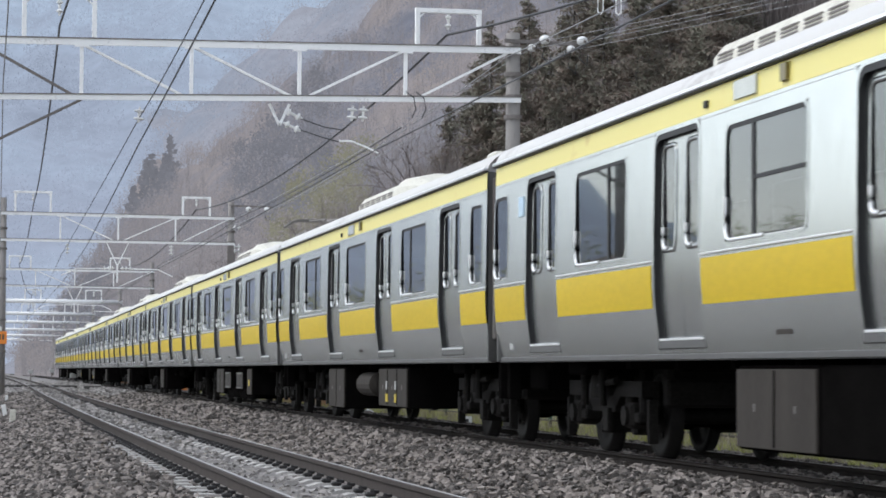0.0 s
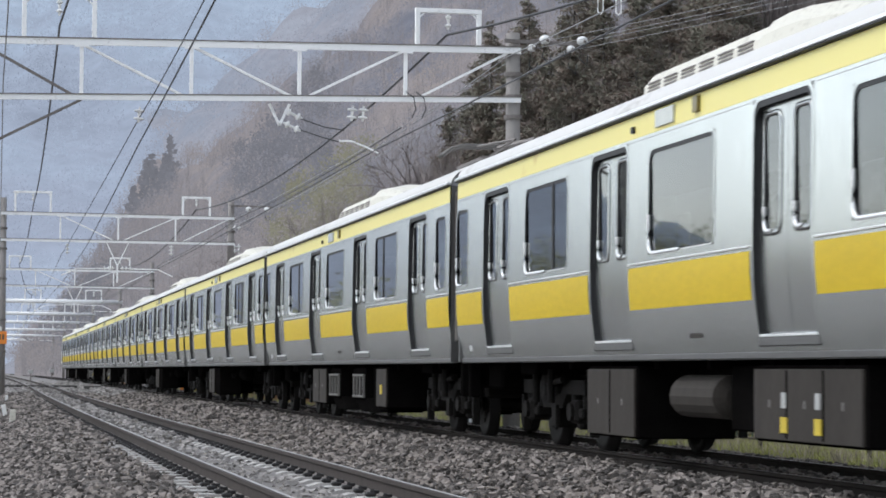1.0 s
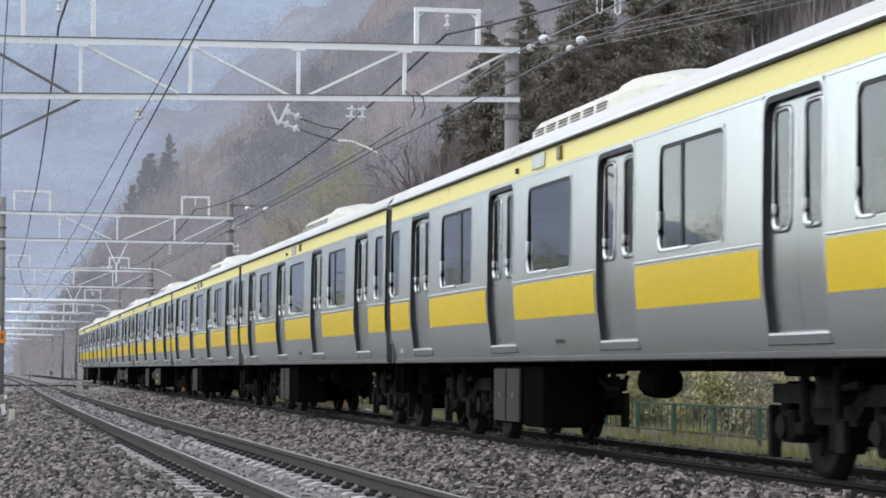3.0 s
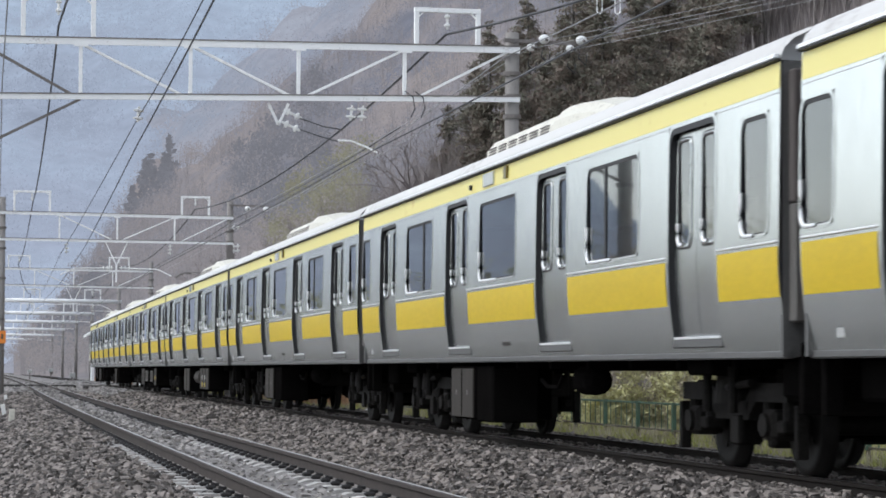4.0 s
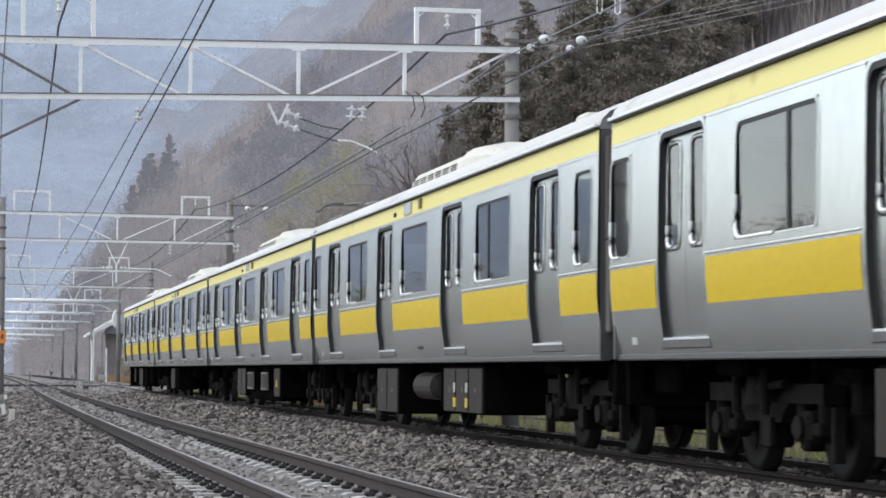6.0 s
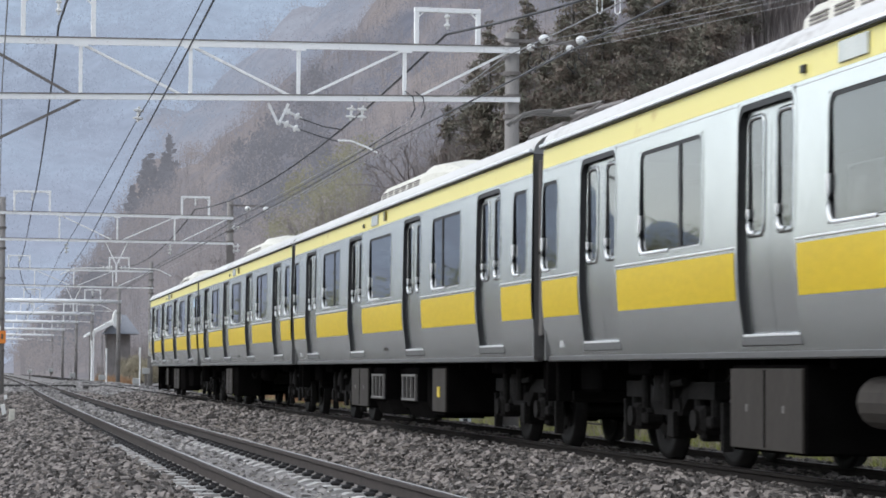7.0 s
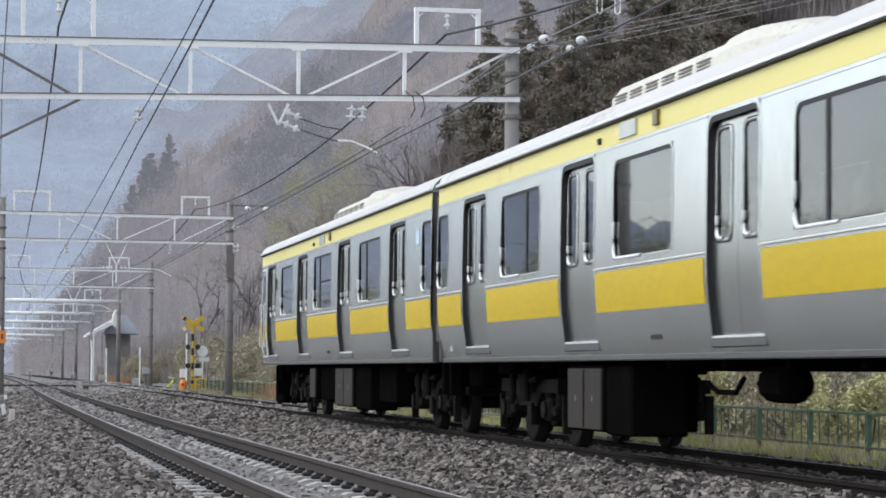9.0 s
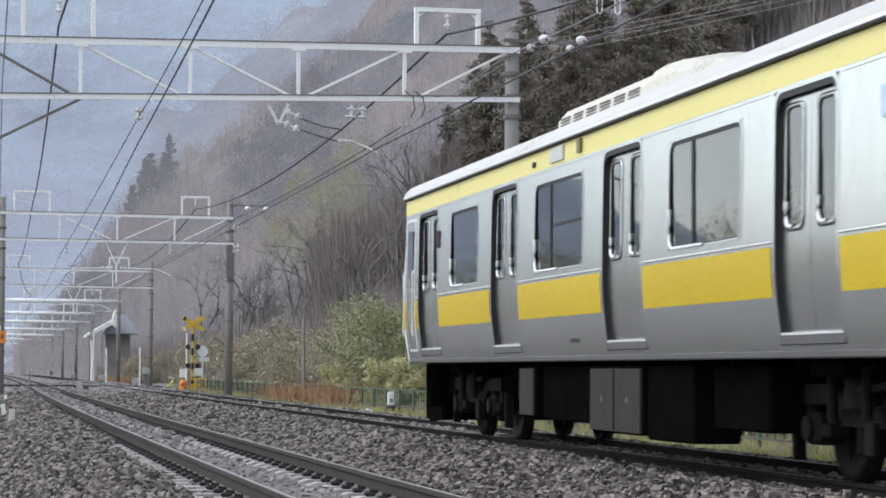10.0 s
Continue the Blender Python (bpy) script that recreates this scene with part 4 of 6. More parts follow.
def gantry(y, xl, xr, low, top, pole_top, left_pole=True, first=None, step=2.1, stirrups=(), tall=0.085, knee=False):
    """A portal over both tracks: two poles and a flat lattice beam. low and top are chord heights at the left and right end."""
    g = empty("line_gantry", label="galvanised steel lattice gantry carrying the overhead wires", category="gantry", group="overhead line gantries")

    def zl(x, pair):
        return pair[0] + (pair[1] - pair[0]) * (x - xl) / (xr - xl)
    for x in ([xl] if left_pole else []) + [xr]:
        pole(g, x, y, -0.5, pole_top, 0.15, (low[1] - 0.3, low[1] + 0.1, low[1] + 0.55, 4.6, 2.9, 1.6))
    for pair, h in ((low, tall), (top, tall * 1.25)):
        ch = part("chord", bar((xl - 0.1, y - 0.16, pair[0] + 0.03), (xr + 0.12, y - 0.16, pair[1] + 0.03), 0.05, h + 0.015), GALV, g, "grey steel chord")
        part("flange", bar((xl - 0.1, y - 0.14, pair[0] + h / 2 + 0.049), (xr + 0.12, y - 0.14, pair[1] + h / 2 + 0.049), 0.12, 0.022), GALV_DARK, ch, "dark angle flange")
    x = first if first is not None else xl + 0.9
    xs = []
    while x < xr - 0.8:
        xs.append(x)
        x += step
    for x in xs:
        part("upright", bar((x, y - 0.13, zl(x, low)), (x, y - 0.13, zl(x, top)), 0.07, 0.06), GALV, g)
        part("gusset", box(x - 0.14, x + 0.14, y - 0.19, y - 0.18, zl(x, top) - 0.07, zl(x, top) + 0.0), GALV, g)
    mid = len(xs) // 2
    for i, (a, b) in enumerate(zip(xs + [xr - 0.1], xs[1:] + [None])):
        if b is None:
            part("brace", bar((a + 0.12, y - 0.10, zl(a, low)), (xr - 0.1, y - 0.10, zl(xr, top)), 0.07, 0.05), GALV, g)
            break
        p, q = ((a, zl(a, top)), (b, zl(b, low))) if i < mid else ((a, zl(a, low)), (b, zl(b, top)))
        part("brace", bar((p[0], y - 0.10, p[1]), (q[0], y - 0.10, q[1]), 0.07, 0.05), GALV, g)
    if knee:
        for a, b in (((xl, top[0] + 0.45), (xs[0], low[0] + 0.05)), ((xs[0], low[0] + 0.05), (xl, low[0] - 1.38))):
            part("knee_brace", bar((a[0], y - 0.12, a[1]), (b[0], y - 0.12, b[1]), 0.06, 0.05), GALV_DARK, g)
    for xa, xb, h in stirrups:
        stirrup(g, xa, xb, y, zl(xa, top), zl(xa, top) + h)
    return g


def pull_off(g, x, y, z, reach, tilt=0.25):
    """A registration arm with its insulators that holds the contact wire sideways."""
    insulator(g, (x, y, z), (x + 0.22 * math.copysign(1, reach), y, z - 0.06), 2, 0.07)
    pts = [(x + 0.2 * math.copysign(1, reach), y, z - 0.05), (x + reach * 0.5, y + 0.05, z - 0.16), (x + reach * 0.8, y + 0.08, z - 0.22), (x + reach, y + 0.1, z - 0.22 - tilt)]
    part("registration_arm", polyline(pts, 0.018), GALV, g, "pale bent registration arm")


def sag_line(name, points, r, sag, material, label, n=12, hangers=None):
    pts = []
    for a, b in zip(points, points[1:]):
        a, b = Vector(a), Vector(b)
        for k in range(n):
            u = k / n
            p = a.lerp(b, u)
            p.z -= sag * 4 * u * (1 - u)
            pts.append(p)
    pts.append(Vector(points[-1]))
    ob = part(name, polyline(pts, r), material, None, label)
    tagged(ob, category="wire", group="overhead wires")
    return pts


def overhead():
    g1 = gantry(46.0, -0.55, 10.72, (5.97, 6.22), (7.06, 7.205), 7.6, first=2.22, stirrups=((1.13, 2.46, 0.98), (8.78, 10.02, 0.86)), knee=True)
    g2 = gantry(100.0, 1.72, 11.15, (6.17, 6.14), (7.27, 7.21), 7.95, first=4.05, step=2.38, stirrups=((2.2, 3.65, 0.98), (9.12, 10.25, 0.92)))
    g3 = gantry(150.0, 2.6, 11.8, (6.0, 5.93), (7.02, 6.96), 7.6, first=4.6, step=2.4, stirrups=((3.0, 4.3, 0.9), (9.2, 10.4, 0.9)))
    # V-shaped droppers with strut insulators
    for g, x, y, z in ((g1, 6.05, 46, 6.06), (g2, 6.42, 100, 6.14), (g3, 7.0, 150, 5.95)):
        w = 0.22 if y < 60 else 0.5
        d = 0.42 if y < 60 else 0.95
        v = bar((x - w * 0.9, y, z), (x, y, z - d), 0.05, 0.05)
        bar((x + w * 0.9, y, z), (x, y, z - d), 0.05, 0.05, v)
        if y > 60:
            bar((x, y, z - d), (x, y, z - d - 0.7), 0.07, 0.07, v)
        part("dropper_bracket", v, GALV, g, "V-shaped steel bracket")
        if y < 60:
            for dx, dz in ((0.10, -0.12), (0.07, -0.36)):
                insulator(g, (x + dx, y, z + dz), (x + dx + 0.36, y + 0.02, z + dz - 0.16), 2, 0.075)
            part("pull_rod", polyline([(x + 0.42, y, z - 0.28), (x + 0.9, y + 0.1, z - 0.42), (x + 1.3, y + 0.15, z - 0.47)], 0.012), WIRE, g)
            part("pull_rod", polyline([(x + 0.42, y, z - 0.5), (x + 0.85, y + 0.1, z - 0.62), (x + 1.2, y + 0.15, z - 0.70)], 0.012), WIRE, g)
            part("registration_arm", polyline([(x + 1.20, y + 0.15, z - 0.68), (x + 1.45, y + 0.15, z - 0.68), (x + 1.75, y + 0.2, z - 0.78), (x + 2.0, y + 0.2, z - 0.90)], 0.02), GALV, g, "pale bent registration arm")
        else:
            for s in (-1, 1):
                insulator(g, (x + s * 0.12, y, z - d - 0.1), (x + s * 0.62, y, z - d - 0.12), 3, 0.09)
                part("registration_arm", polyline([(x + s * 0.6, y, z - d - 0.12), (x + s * 1.7, y, z - d - 0.14), (x + s * 2.3, y, z - d - 0.42)], 0.025), GALV, g)
    for x, z in ((3.35, 5.98), (7.50, 6.12), (7.72, 6.12)):
        insulator(g1, (x, 46, z - 0.06), (x - 0.03, 46, z - 0.36), 2, 0.10)
    for x in (4.35, 8.65):
        insulator(g2, (x, 100, 6.1), (x, 100, 5.65), 3, 0.10)
    for x in (4.6, 8.2):
        insulator(g3, (x, 150, 5.9), (x, 150, 5.4), 3, 0.10)
    # loose leads by the gantry's end
    for x in (8.52, 8.72):
        part("jumper_lead", polyline([(x, 45.8, 6.35), (x + 0.14, 45.7, 6.22), (x + 0.18, 45.7, 6.0), (x + 0.1, 45.7, 5.82)], 0.012), WIRE, g1)
    # tubular portals farther on
    for y, xl, xr, z in ((185, 3.3, 12.1, 6.1), (222, 4.0, 12.1, 6.0), (262, 4.6, 12.6, 6.0), (305, 5.2, 13.0, 5.9), (350, 5.6, 13.4, 5.8), (400, 6.0, 13.8, 5.8)):
        g = empty("line_gantry", label="white tubular steel gantry carrying the overhead wires", category="gantry", group="overhead line gantries")
        part("beam", tube((xl - 0.2, y, z), (xr + 0.2, y, z - 0.05), 0.16, seg=12), GALV, g, "pale tubular beam", smooth=True)
        for x in (xl, xr):
            pole(g, x, y, -0.5, z + 1.4, 0.16, (5.2, 3.0))
        for x in (xl + 1.6, xr - 2.6):
            st = stirrup(g, x, x + 1.2, y, z, z + 0.9)
            insulator(g, (x + 0.6, y, z - 0.1), (x + 0.6, y, z - 0.6), 3, 0.1)
            part("registration_arm", polyline([(x + 0.6, y, z - 0.75), (x + 2.4, y, z - 0.78), (x + 2.7, y, z - 0.95)], 0.025), GALV, g)
    # high-voltage cross arms
    for g, x0, x1, y, z in ((g1, 10.50, 12.15, 46, 7.42), (g2, 11.1, 12.85, 100, 7.78)):
        part("cross_arm", bar((x0, y - 0.2, z), (x1, y - 0.2, z - 0.03), 0.07, 0.07), GALV_DARK, g, "dark steel cross arm")
        for x in ((11.03, 11.30, 11.83, 12.06) if y < 60 else (11.85, 12.62)):
            up = 0.03 if y < 60 and x in (11.30, 12.06) else -0.14
            b = bmesh.new()
            bmesh.ops.create_uvsphere(b, u_segments=12, v_segments=8, radius=(0.115 if up > 0 else 0.09) if y < 60 else 0.13, matrix=Matrix.Translation((x, y - 0.3, z + up)) @ Matrix.Diagonal((1, 1, 0.85, 1)))
            ball = part("insulator", b, CERAMIC, g, "round white porcelain insulator", smooth=True)
            part("cap", tube((x, y - 0.3, z + up + 0.02), (x + 0.03, y - 0.44, z + up - 0.03), 0.04, 0.03, 8), GALV_DARK, ball, "dark iron cap")
            part("jumper_lead", polyline([(x, y - 0.3, z + up - 0.05), (x - 0.06, y - 0.3, z + up - 0.35), (x + 0.08, y - 0.35, z + up - 0.5), (x + 0.1, y - 0.35, z + up - 0.3)], 0.012), WIRE, g)
    # fittings on the second gantry's pole
    for z in (6.85, 6.05, 5.85):
        insulator(g2, (11.2, 99.8, z), (11.55, 99.8, z + 0.02), 2, 0.11)
    part("cable_duct", box(10.98, 11.32, 99.75, 99.85, 4.7, 6.1, bev=0.02), GALV_DARK, g2)
    # signs on the left pole of the second gantry
    part("sign_plate", box(1.50, 1.72, 99.72, 99.74, 2.44, 2.62, bev=0.004), LABEL_W, g2, "small white plate")
    amber = part("sign_board", box(1.50, 1.93, 99.68, 99.74, 1.90, 2.42, bev=0.01), ORANGE, g2, "amber sign board with dark bars")
    for k in range(2):
        part("dark_bar", box(1.60 + 0.14 * k, 1.68 + 0.14 * k, 99.672, 99.678, 2.08, 2.30), BROWN_STEEL, amber)
    # wires
    left_m = [(1.55, -6, 7.75), (1.80, 46, 7.45), (2.95, 100, 7.75), (3.6, 150, 7.4), (5.4, 185, 6.6), (6.2, 222, 6.4), (6.8, 262, 6.3)]
    right_m = [(13.4, 10, 7.9), (9.37, 46, 7.52), (9.68, 100, 7.6), (9.8, 150, 7.3), (10.2, 185, 6.6), (10.2, 222, 6.4), (10.7, 262, 6.3)]
    sag_line("messenger_wire", left_m, 0.022, 0.55, WIRE, "dark sagging catenary wire over the near track")
    sag_line("messenger_wire", right_m, 0.026, 0.75, WIRE, "dark sagging catenary wire over the train's track")
    sag_line("contact_wire", [(2.05, -6, 5.2), (2.88, 27.8, 5.2), (3.33, 46, 5.2), (4.33, 84, 5.2), (5.0, 120, 5.2), (5.7, 200, 5.2), (7.5, 330, 5.2)], 0.013, 0.02, WIRE, "straight dark overhead wire")
    sag_line("contact_wire", [(2.75, -6, 5.9), (3.2, 32.3, 5.9), (3.34, 46, 5.72), (4.1, 100, 5.6), (5.0, 150, 5.5)], 0.010, 0.05, WIRE, "thin dark contact wire over the near track")
    sag_line("contact_wire", [(8.0, -6, 5.15), (7.95, 46, 5.20), (8.2, 100, 5.15), (8.9, 150, 5.15), (9.8, 222, 5.15), (11, 330, 5.15)], 0.014, 0.04, WIRE, "thin dark contact wire over the train's track")
    sag_line("contact_wire", [(8.1, 44, 5.45), (8.0, 70, 5.35), (8.3, 100, 5.35), (8.9, 150, 5.3)], 0.012, 0.1, WIRE, "thin dark contact wire over the train's track")
    for x, z in ((11.03, 7.28), (11.30, 7.45), (11.83, 7.28), (12.06, 7.45)):
        sag_line("feeder_wire", [(x + 9.0, 31, z + 1.2), (x, 46, z), (x + 0.55, 100, z + 0.1), (x + 0.8, 150, z - 0.2)], 0.006, 0.12, WIRE_GREY, "thin grey feeder cable beside the track")
    sag_line("feeder_wire", [(10.6, -6, 7.35), (10.55, 46, 7.1), (11.0, 100, 6.9)], 0.012, 0.4, WIRE_GREY, "thin grey feeder cable beside the track")
    sag_line("feeder_wire", [(0.2, -6, 7.2), (0.75, 46, 6.3), (1.6, 100, 5.9)], 0.012, 0.35, WIRE_GREY, "thin grey feeder cable beside the track")
    for x in (11.7, 12.05):
        y = 43.0
        h = polyline([(x, y, 7.95), (x - 0.05, y, 7.9), (x - 0.05, y, 7.62), (x, y, 7.58), (x + 0.05, y, 7.62), (x + 0.05, y, 7.9), (x, y, 7.95)], 0.014)
        tagged(part("wire_spacer", h, GALV, None, "pale looped wire spacer on the feeder"), category="spacer", group="wire spacers")


# ---- level crossing and lineside things ----
ORANGE = mat("orange plastic", (0.85, 0.27, 0.04), 0.5, var=0.12)
CROSS_Y = mat("yellow crossing paint", (0.72, 0.46, 0.03), 0.5, var=0.1)
BLACK = mat("black paint", (0.02, 0.02, 0.022), 0.5, var=0.2)
RED = mat("faded red paint", (0.35, 0.03, 0.03), 0.5, var=0.1)
GREEN_PAINT = mat("faded green fence paint", (0.055, 0.110, 0.076), 0.7, 0.0, 0.3, 3.0, 40.0, dirt=(0.10, 0.10, 0.06), dirt_amount=0.3)
BROWN_STEEL = mat("brown rusty fence steel", (0.10, 0.085, 0.06), 0.7, 0.0, 0.3)
# Both house colours are lightened to set the house back in haze.
HOUSE_WALL = mat("grey hazed timber", (0.31, 0.28, 0.27), 0.9, 0.0, 0.35, 1.5, 20.0)
HOUSE_ROOF = mat("grey hazed roof sheet", (0.26, 0.27, 0.30), 0.8, 0.0, 0.2, 1.5, 20.0)
ASPHALT = mat("asphalt", (0.055, 0.052, 0.05), 0.95, 0.0, 0.3, 1.0, 60.0, 0.004, spec=0.05)


def crossing():
    deck = empty("crossing_deck", label="dark level crossing deck between the rails", category="level crossing", kind="structure")
    y = 129.5
    for line, z in ((left_x, LEFT_Z), (right_x, 0)):
        c = line(y)
        for x0, x1 in ((c - 2.0, c - 0.64), (c - 0.47, c + 0.47), (c + 0.64, c + 2.0)):
            part("deck_panel", box(x0, x1, y - 2.2, y + 2.2, -0.3, z - 0.012, bev=0.02), ASPHALT, deck)
    sx, sy = 13.45, 139.6
    s = empty("crossing_signal", label="black and yellow crossing signal with a crossbuck", category="crossing signal")
    for k in range(9):
        part("post_band", tube((sx, sy, -0.4 + 0.42 * k), (sx, sy, 0.02 + 0.42 * k), 0.075, seg=10), BLACK if k % 2 else CROSS_Y, s)
    for a in (-1, 1):
        c = part("crossbuck", box(-0.72, 0.72, -0.02, 0.02, -0.12, 0.12, bev=0.008), CROSS_Y, s, "yellow crossbuck board")
        c.matrix_basis = Matrix.Translation((sx, sy - 0.12 + 0.03 * a, 3.55)) @ Matrix.Rotation(a * radians(32), 4, "Y")
        c2 = part("board_end", box(0.50, 0.66, -0.025, 0.0, -0.11, 0.11), BLACK if a > 0 else LABEL_W, s)
        c2.matrix_basis = c.matrix_basis @ Matrix.Translation((-1.16, -0.012, 0))
    for z in (2.2, 1.1):
        for d in (-0.28, 0.28):
            part("signal_lamp", lathe([(-0.12, 0.05), (-0.12, 0.15), (0.0, 0.16), (0.05, 0.12)], 14, "y"), BLACK, s).matrix_basis = Matrix.Translation((sx + d, sy - 0.1, z))
        part("lamp_bracket", bar((sx - 0.35, sy, z), (sx + 0.35, sy, z), 0.04, 0.04), GALV, s)
    part("post", tube((sx - 0.33, sy + 0.2, -0.4), (sx - 0.33, sy + 0.2, 3.0), 0.05, seg=8), GALV, s)
    b = empty("crossing_barrier_machine", label="yellow barrier frame beside the crossing signal", category="barrier")
    for x in (sx + 0.2, sx + 0.75):
        part("leg", box(x - 0.06, x + 0.06, sy - 0.1, sy + 0.1, -0.4, 0.35, bev=0.01), CROSS_Y, b)
    for z in (0.0, 0.32):
        part("crossbar", box(sx - 0.15, sx + 0.8, sy - 0.08, sy + 0.08, z - 0.05, z + 0.05, bev=0.01), CROSS_Y, b)
    o = empty("obstacle_beacon", label="orange rounded beacon housing beside the crossing", category="beacon")
    part("housing", lathe([(-0.4, 0.16), (-0.35, 0.22), (0.1, 0.22), (0.22, 0.16), (0.30, 0.08)], 14, "z"), ORANGE, o).matrix_basis = Matrix.Translation((sx - 0.55, sy - 0.2, 0))
    part("lens", tube((sx - 0.6, sy - 0.43, 0.0), (sx - 0.6, sy - 0.40, 0.0), 0.07, seg=12), RED, o)
    for k, (x, z0, w, h) in enumerate(((sx - 0.5, 0.4, 0.34, 0.5), (sx + 0.35, 0.5, 0.5, 0.45))):
        cb = empty("relay_box", label="pale grey relay box behind the crossing signal", category="cabinet", group="relay boxes")
        part("case", box(x - w / 2, x + w / 2, sy + 0.5, sy + 0.8, z0, z0 + h, bev=0.02), GALV, cb)
        part("stand", box(x - 0.05, x + 0.05, sy + 0.6, sy + 0.7, -0.4, z0, bev=0.01), GALV_DARK, cb)
    d = empty("round_road_sign", label="pale round road sign on a white post", category="road sign")
    part("post", tube((sx + 0.62, sy + 0.3, -0.4), (sx + 0.62, sy + 0.3, 2.2), 0.045, seg=8), LABEL_W, d)
    part("disc", tube((sx + 0.6, sy + 0.22, 1.95), (sx + 0.6, sy + 0.25, 1.95), 0.32, seg=20), GALV, d)
    part("plate", box(sx + 0.4, sx + 1.0, sy + 0.2, sy + 0.23, 1.35, 1.6, bev=0.004), LABEL_W, d)
    t = empty("trolley", label="small yellow-green hand trolley by the crossing", category="trolley")
    HI = mat("yellow-green paint", (0.55, 0.75, 0.03), 0.5)
    part("handle", bar((sx - 1.42, sy, 0.42), (sx - 1.0, sy, 0.38), 0.05, 0.05), LABEL_W, t)
    part("frame", polyline([(sx - 1.15, sy, 0.4), (sx - 1.12, sy, 0.2), (sx - 1.25, sy, 0.05), (sx - 1.38, sy, -0.05), (sx - 1.42, sy, -0.2)], 0.06), HI, t)
    part("wheel", tube((sx - 1.4, sy - 0.05, -0.28), (sx - 1.4, sy + 0.05, -0.28), 0.14, seg=14), BLACK, t)
    r = empty("red_signal_box", label="narrow dark red box on a lineside pole", category="signal box")
    part("case", box(15.4, 15.6, 138, 138.2, 1.1, 1.95, bev=0.03), RED, r)
    part("post", box(15.46, 15.54, 138.05, 138.12, -0.4, 1.15), GALV_DARK, r)


STAKES = ((1.58, 80.5, 0.24, 0.05, 0.0, LABEL_W), (1.10, 57.0, 0.28, 0.05, -0.2, LABEL_W), (1.10, 49.9, 0.28, 0.06, 0.05, CREAM))


def lineside():
    def post(name, x, y, z1, r, material, label, category, z0=-0.5, **kw):
        e = empty(name, label=label, category=category, **kw)
        part("shaft", tube((x, y, z0), (x, y, z1), r, r * 0.8, 10), material, e)
        return e
    for x, y, z in ((12.95, 90.4, 3.0), (15.6, 135, 3.9), (14.9, 128, 2.3), (16.4, 160, 4.5), (14.2, 96, 1.2)):
        e = post("lineside_pole", x, y, z, 0.07, CONCRETE, "thin grey concrete pole in the weeds", "pole", group="lineside poles")
        part("cap_arm", bar((x - 0.12, y, z - 0.08), (x + 0.22, y, z - 0.05), 0.04, 0.04), GALV_DARK, e)
    for x, y, z, r in ((10.35, 139, 2.15, 0.045), (10.0, 165, 2.3, 0.05), (9.95, 182, 2.6, 0.05), (10.3, 188, 2.7, 0.05), (10.6, 195, 3.2, 0.06), (11.6, 210, 4.2, 0.08)):
        e = post("marker_post", x, y, z, r, GALV, "slim pale post with a white top beside the track", "post", group="marker posts")
        part("top", tube((x, y, z - 0.5), (x, y, z), r * 1.3, seg=10), LABEL_W, e)
    for k, (x, y) in enumerate(((10.85, 141), (10.2, 139.5), (9.3, 158), (8.3, 178), (8.7, 230), (6.9, 236))):
        c = empty("trackside_cabinet", label="small pale grey equipment cabinet beside the track", category="cabinet", group="trackside cabinets")
        h = (0.95, 0.35, 0.5, 0.6, 0.9, 0.8)[k]
        part("case", box(x - 0.22, x + 0.22, y - 0.15, y + 0.15, h - 0.35, h, bev=0.03), LABEL_GREY, c)
        part("leg", box(x - 0.06, x + 0.06, y - 0.06, y + 0.06, -0.5, h - 0.34), GALV_DARK, c)
    k = empty("distance_post", label="short white distance post with a black foot", category="post")
    part("slab", box(12.78, 12.98, 71.2, 71.32, -0.18, 0.22, bev=0.02), LABEL_W, k)
    part("foot", box(12.76, 13.0, 71.18, 71.34, -0.46, -0.18, bev=0.01), BLACK, k)
    for z in (-0.07, -0.01):
        part("dark_bar", box(12.85, 12.93, 71.19, 71.199, z, z + 0.035), BLACK, k)
    for x, y, s in ((11.68, 68.3, 0.17), (13.15, 118, 0.12), (10.9, 43.5, 0.12)):
        st = bmesh.new()
        vs = [(-s, 0, 0), (s, 0, 0), (s * 0.9, 0, s * 0.9), (0, 0, s * 1.35), (-s * 0.9, 0, s * 0.9)]
        a = [st.verts.new((x + v[0], y, -0.45 + v[2])) for v in vs]
        f = st.faces.new(a)
        ext = bmesh.ops.extrude_face_region(st, geom=[f])
        for v in [g for g in ext["geom"] if isinstance(g, bmesh.types.BMVert)]:
            v.co.y += 0.12
        tagged(part("marker_stone", st, LABEL_W, None, "low white marker stone in the ballast"), category="marker stone", group="marker stones")
    for x, y, h, w, lean, material in STAKES:
        st = part("stake", box(-w, w, -0.03, 0.03, -0.1, h, bev=0.01), material, None, "short weathered white stake in the ballast")
        st.matrix_basis = Matrix.Translation((x, y, -0.24)) @ Matrix.Rotation(lean, 4, "Y")
        tagged(st, category="stake", group="white stakes")
    n = empty("number_board", label="small white board with a dark mark between the rails", category="marker board")
    part("plate", box(10.72, 10.98, 50.9, 50.93, -0.32, -0.10, bev=0.03), LABEL_W, n)
    part("dark_bar", box(10.80, 10.90, 50.885, 50.893, -0.26, -0.16), BLACK, n)
    part("foot", box(10.82, 10.88, 50.94, 50.98, -0.46, -0.12), GALV_DARK, n)
    # a small shelter with a pale pitched roof beyond the crossing
    h = empty("trackside_house", label="small dark house with a pale sloping roof", category="house")
    hx, hy = 15.05, 232.0
    for x in (hx - 2.6, hx - 1.4, hx - 0.3):
        part("wall_post", box(x - 0.05, x + 0.05, hy + 0.2, hy + 0.3, -0.5, 4.2, bev=0.01), CONCRETE, h)
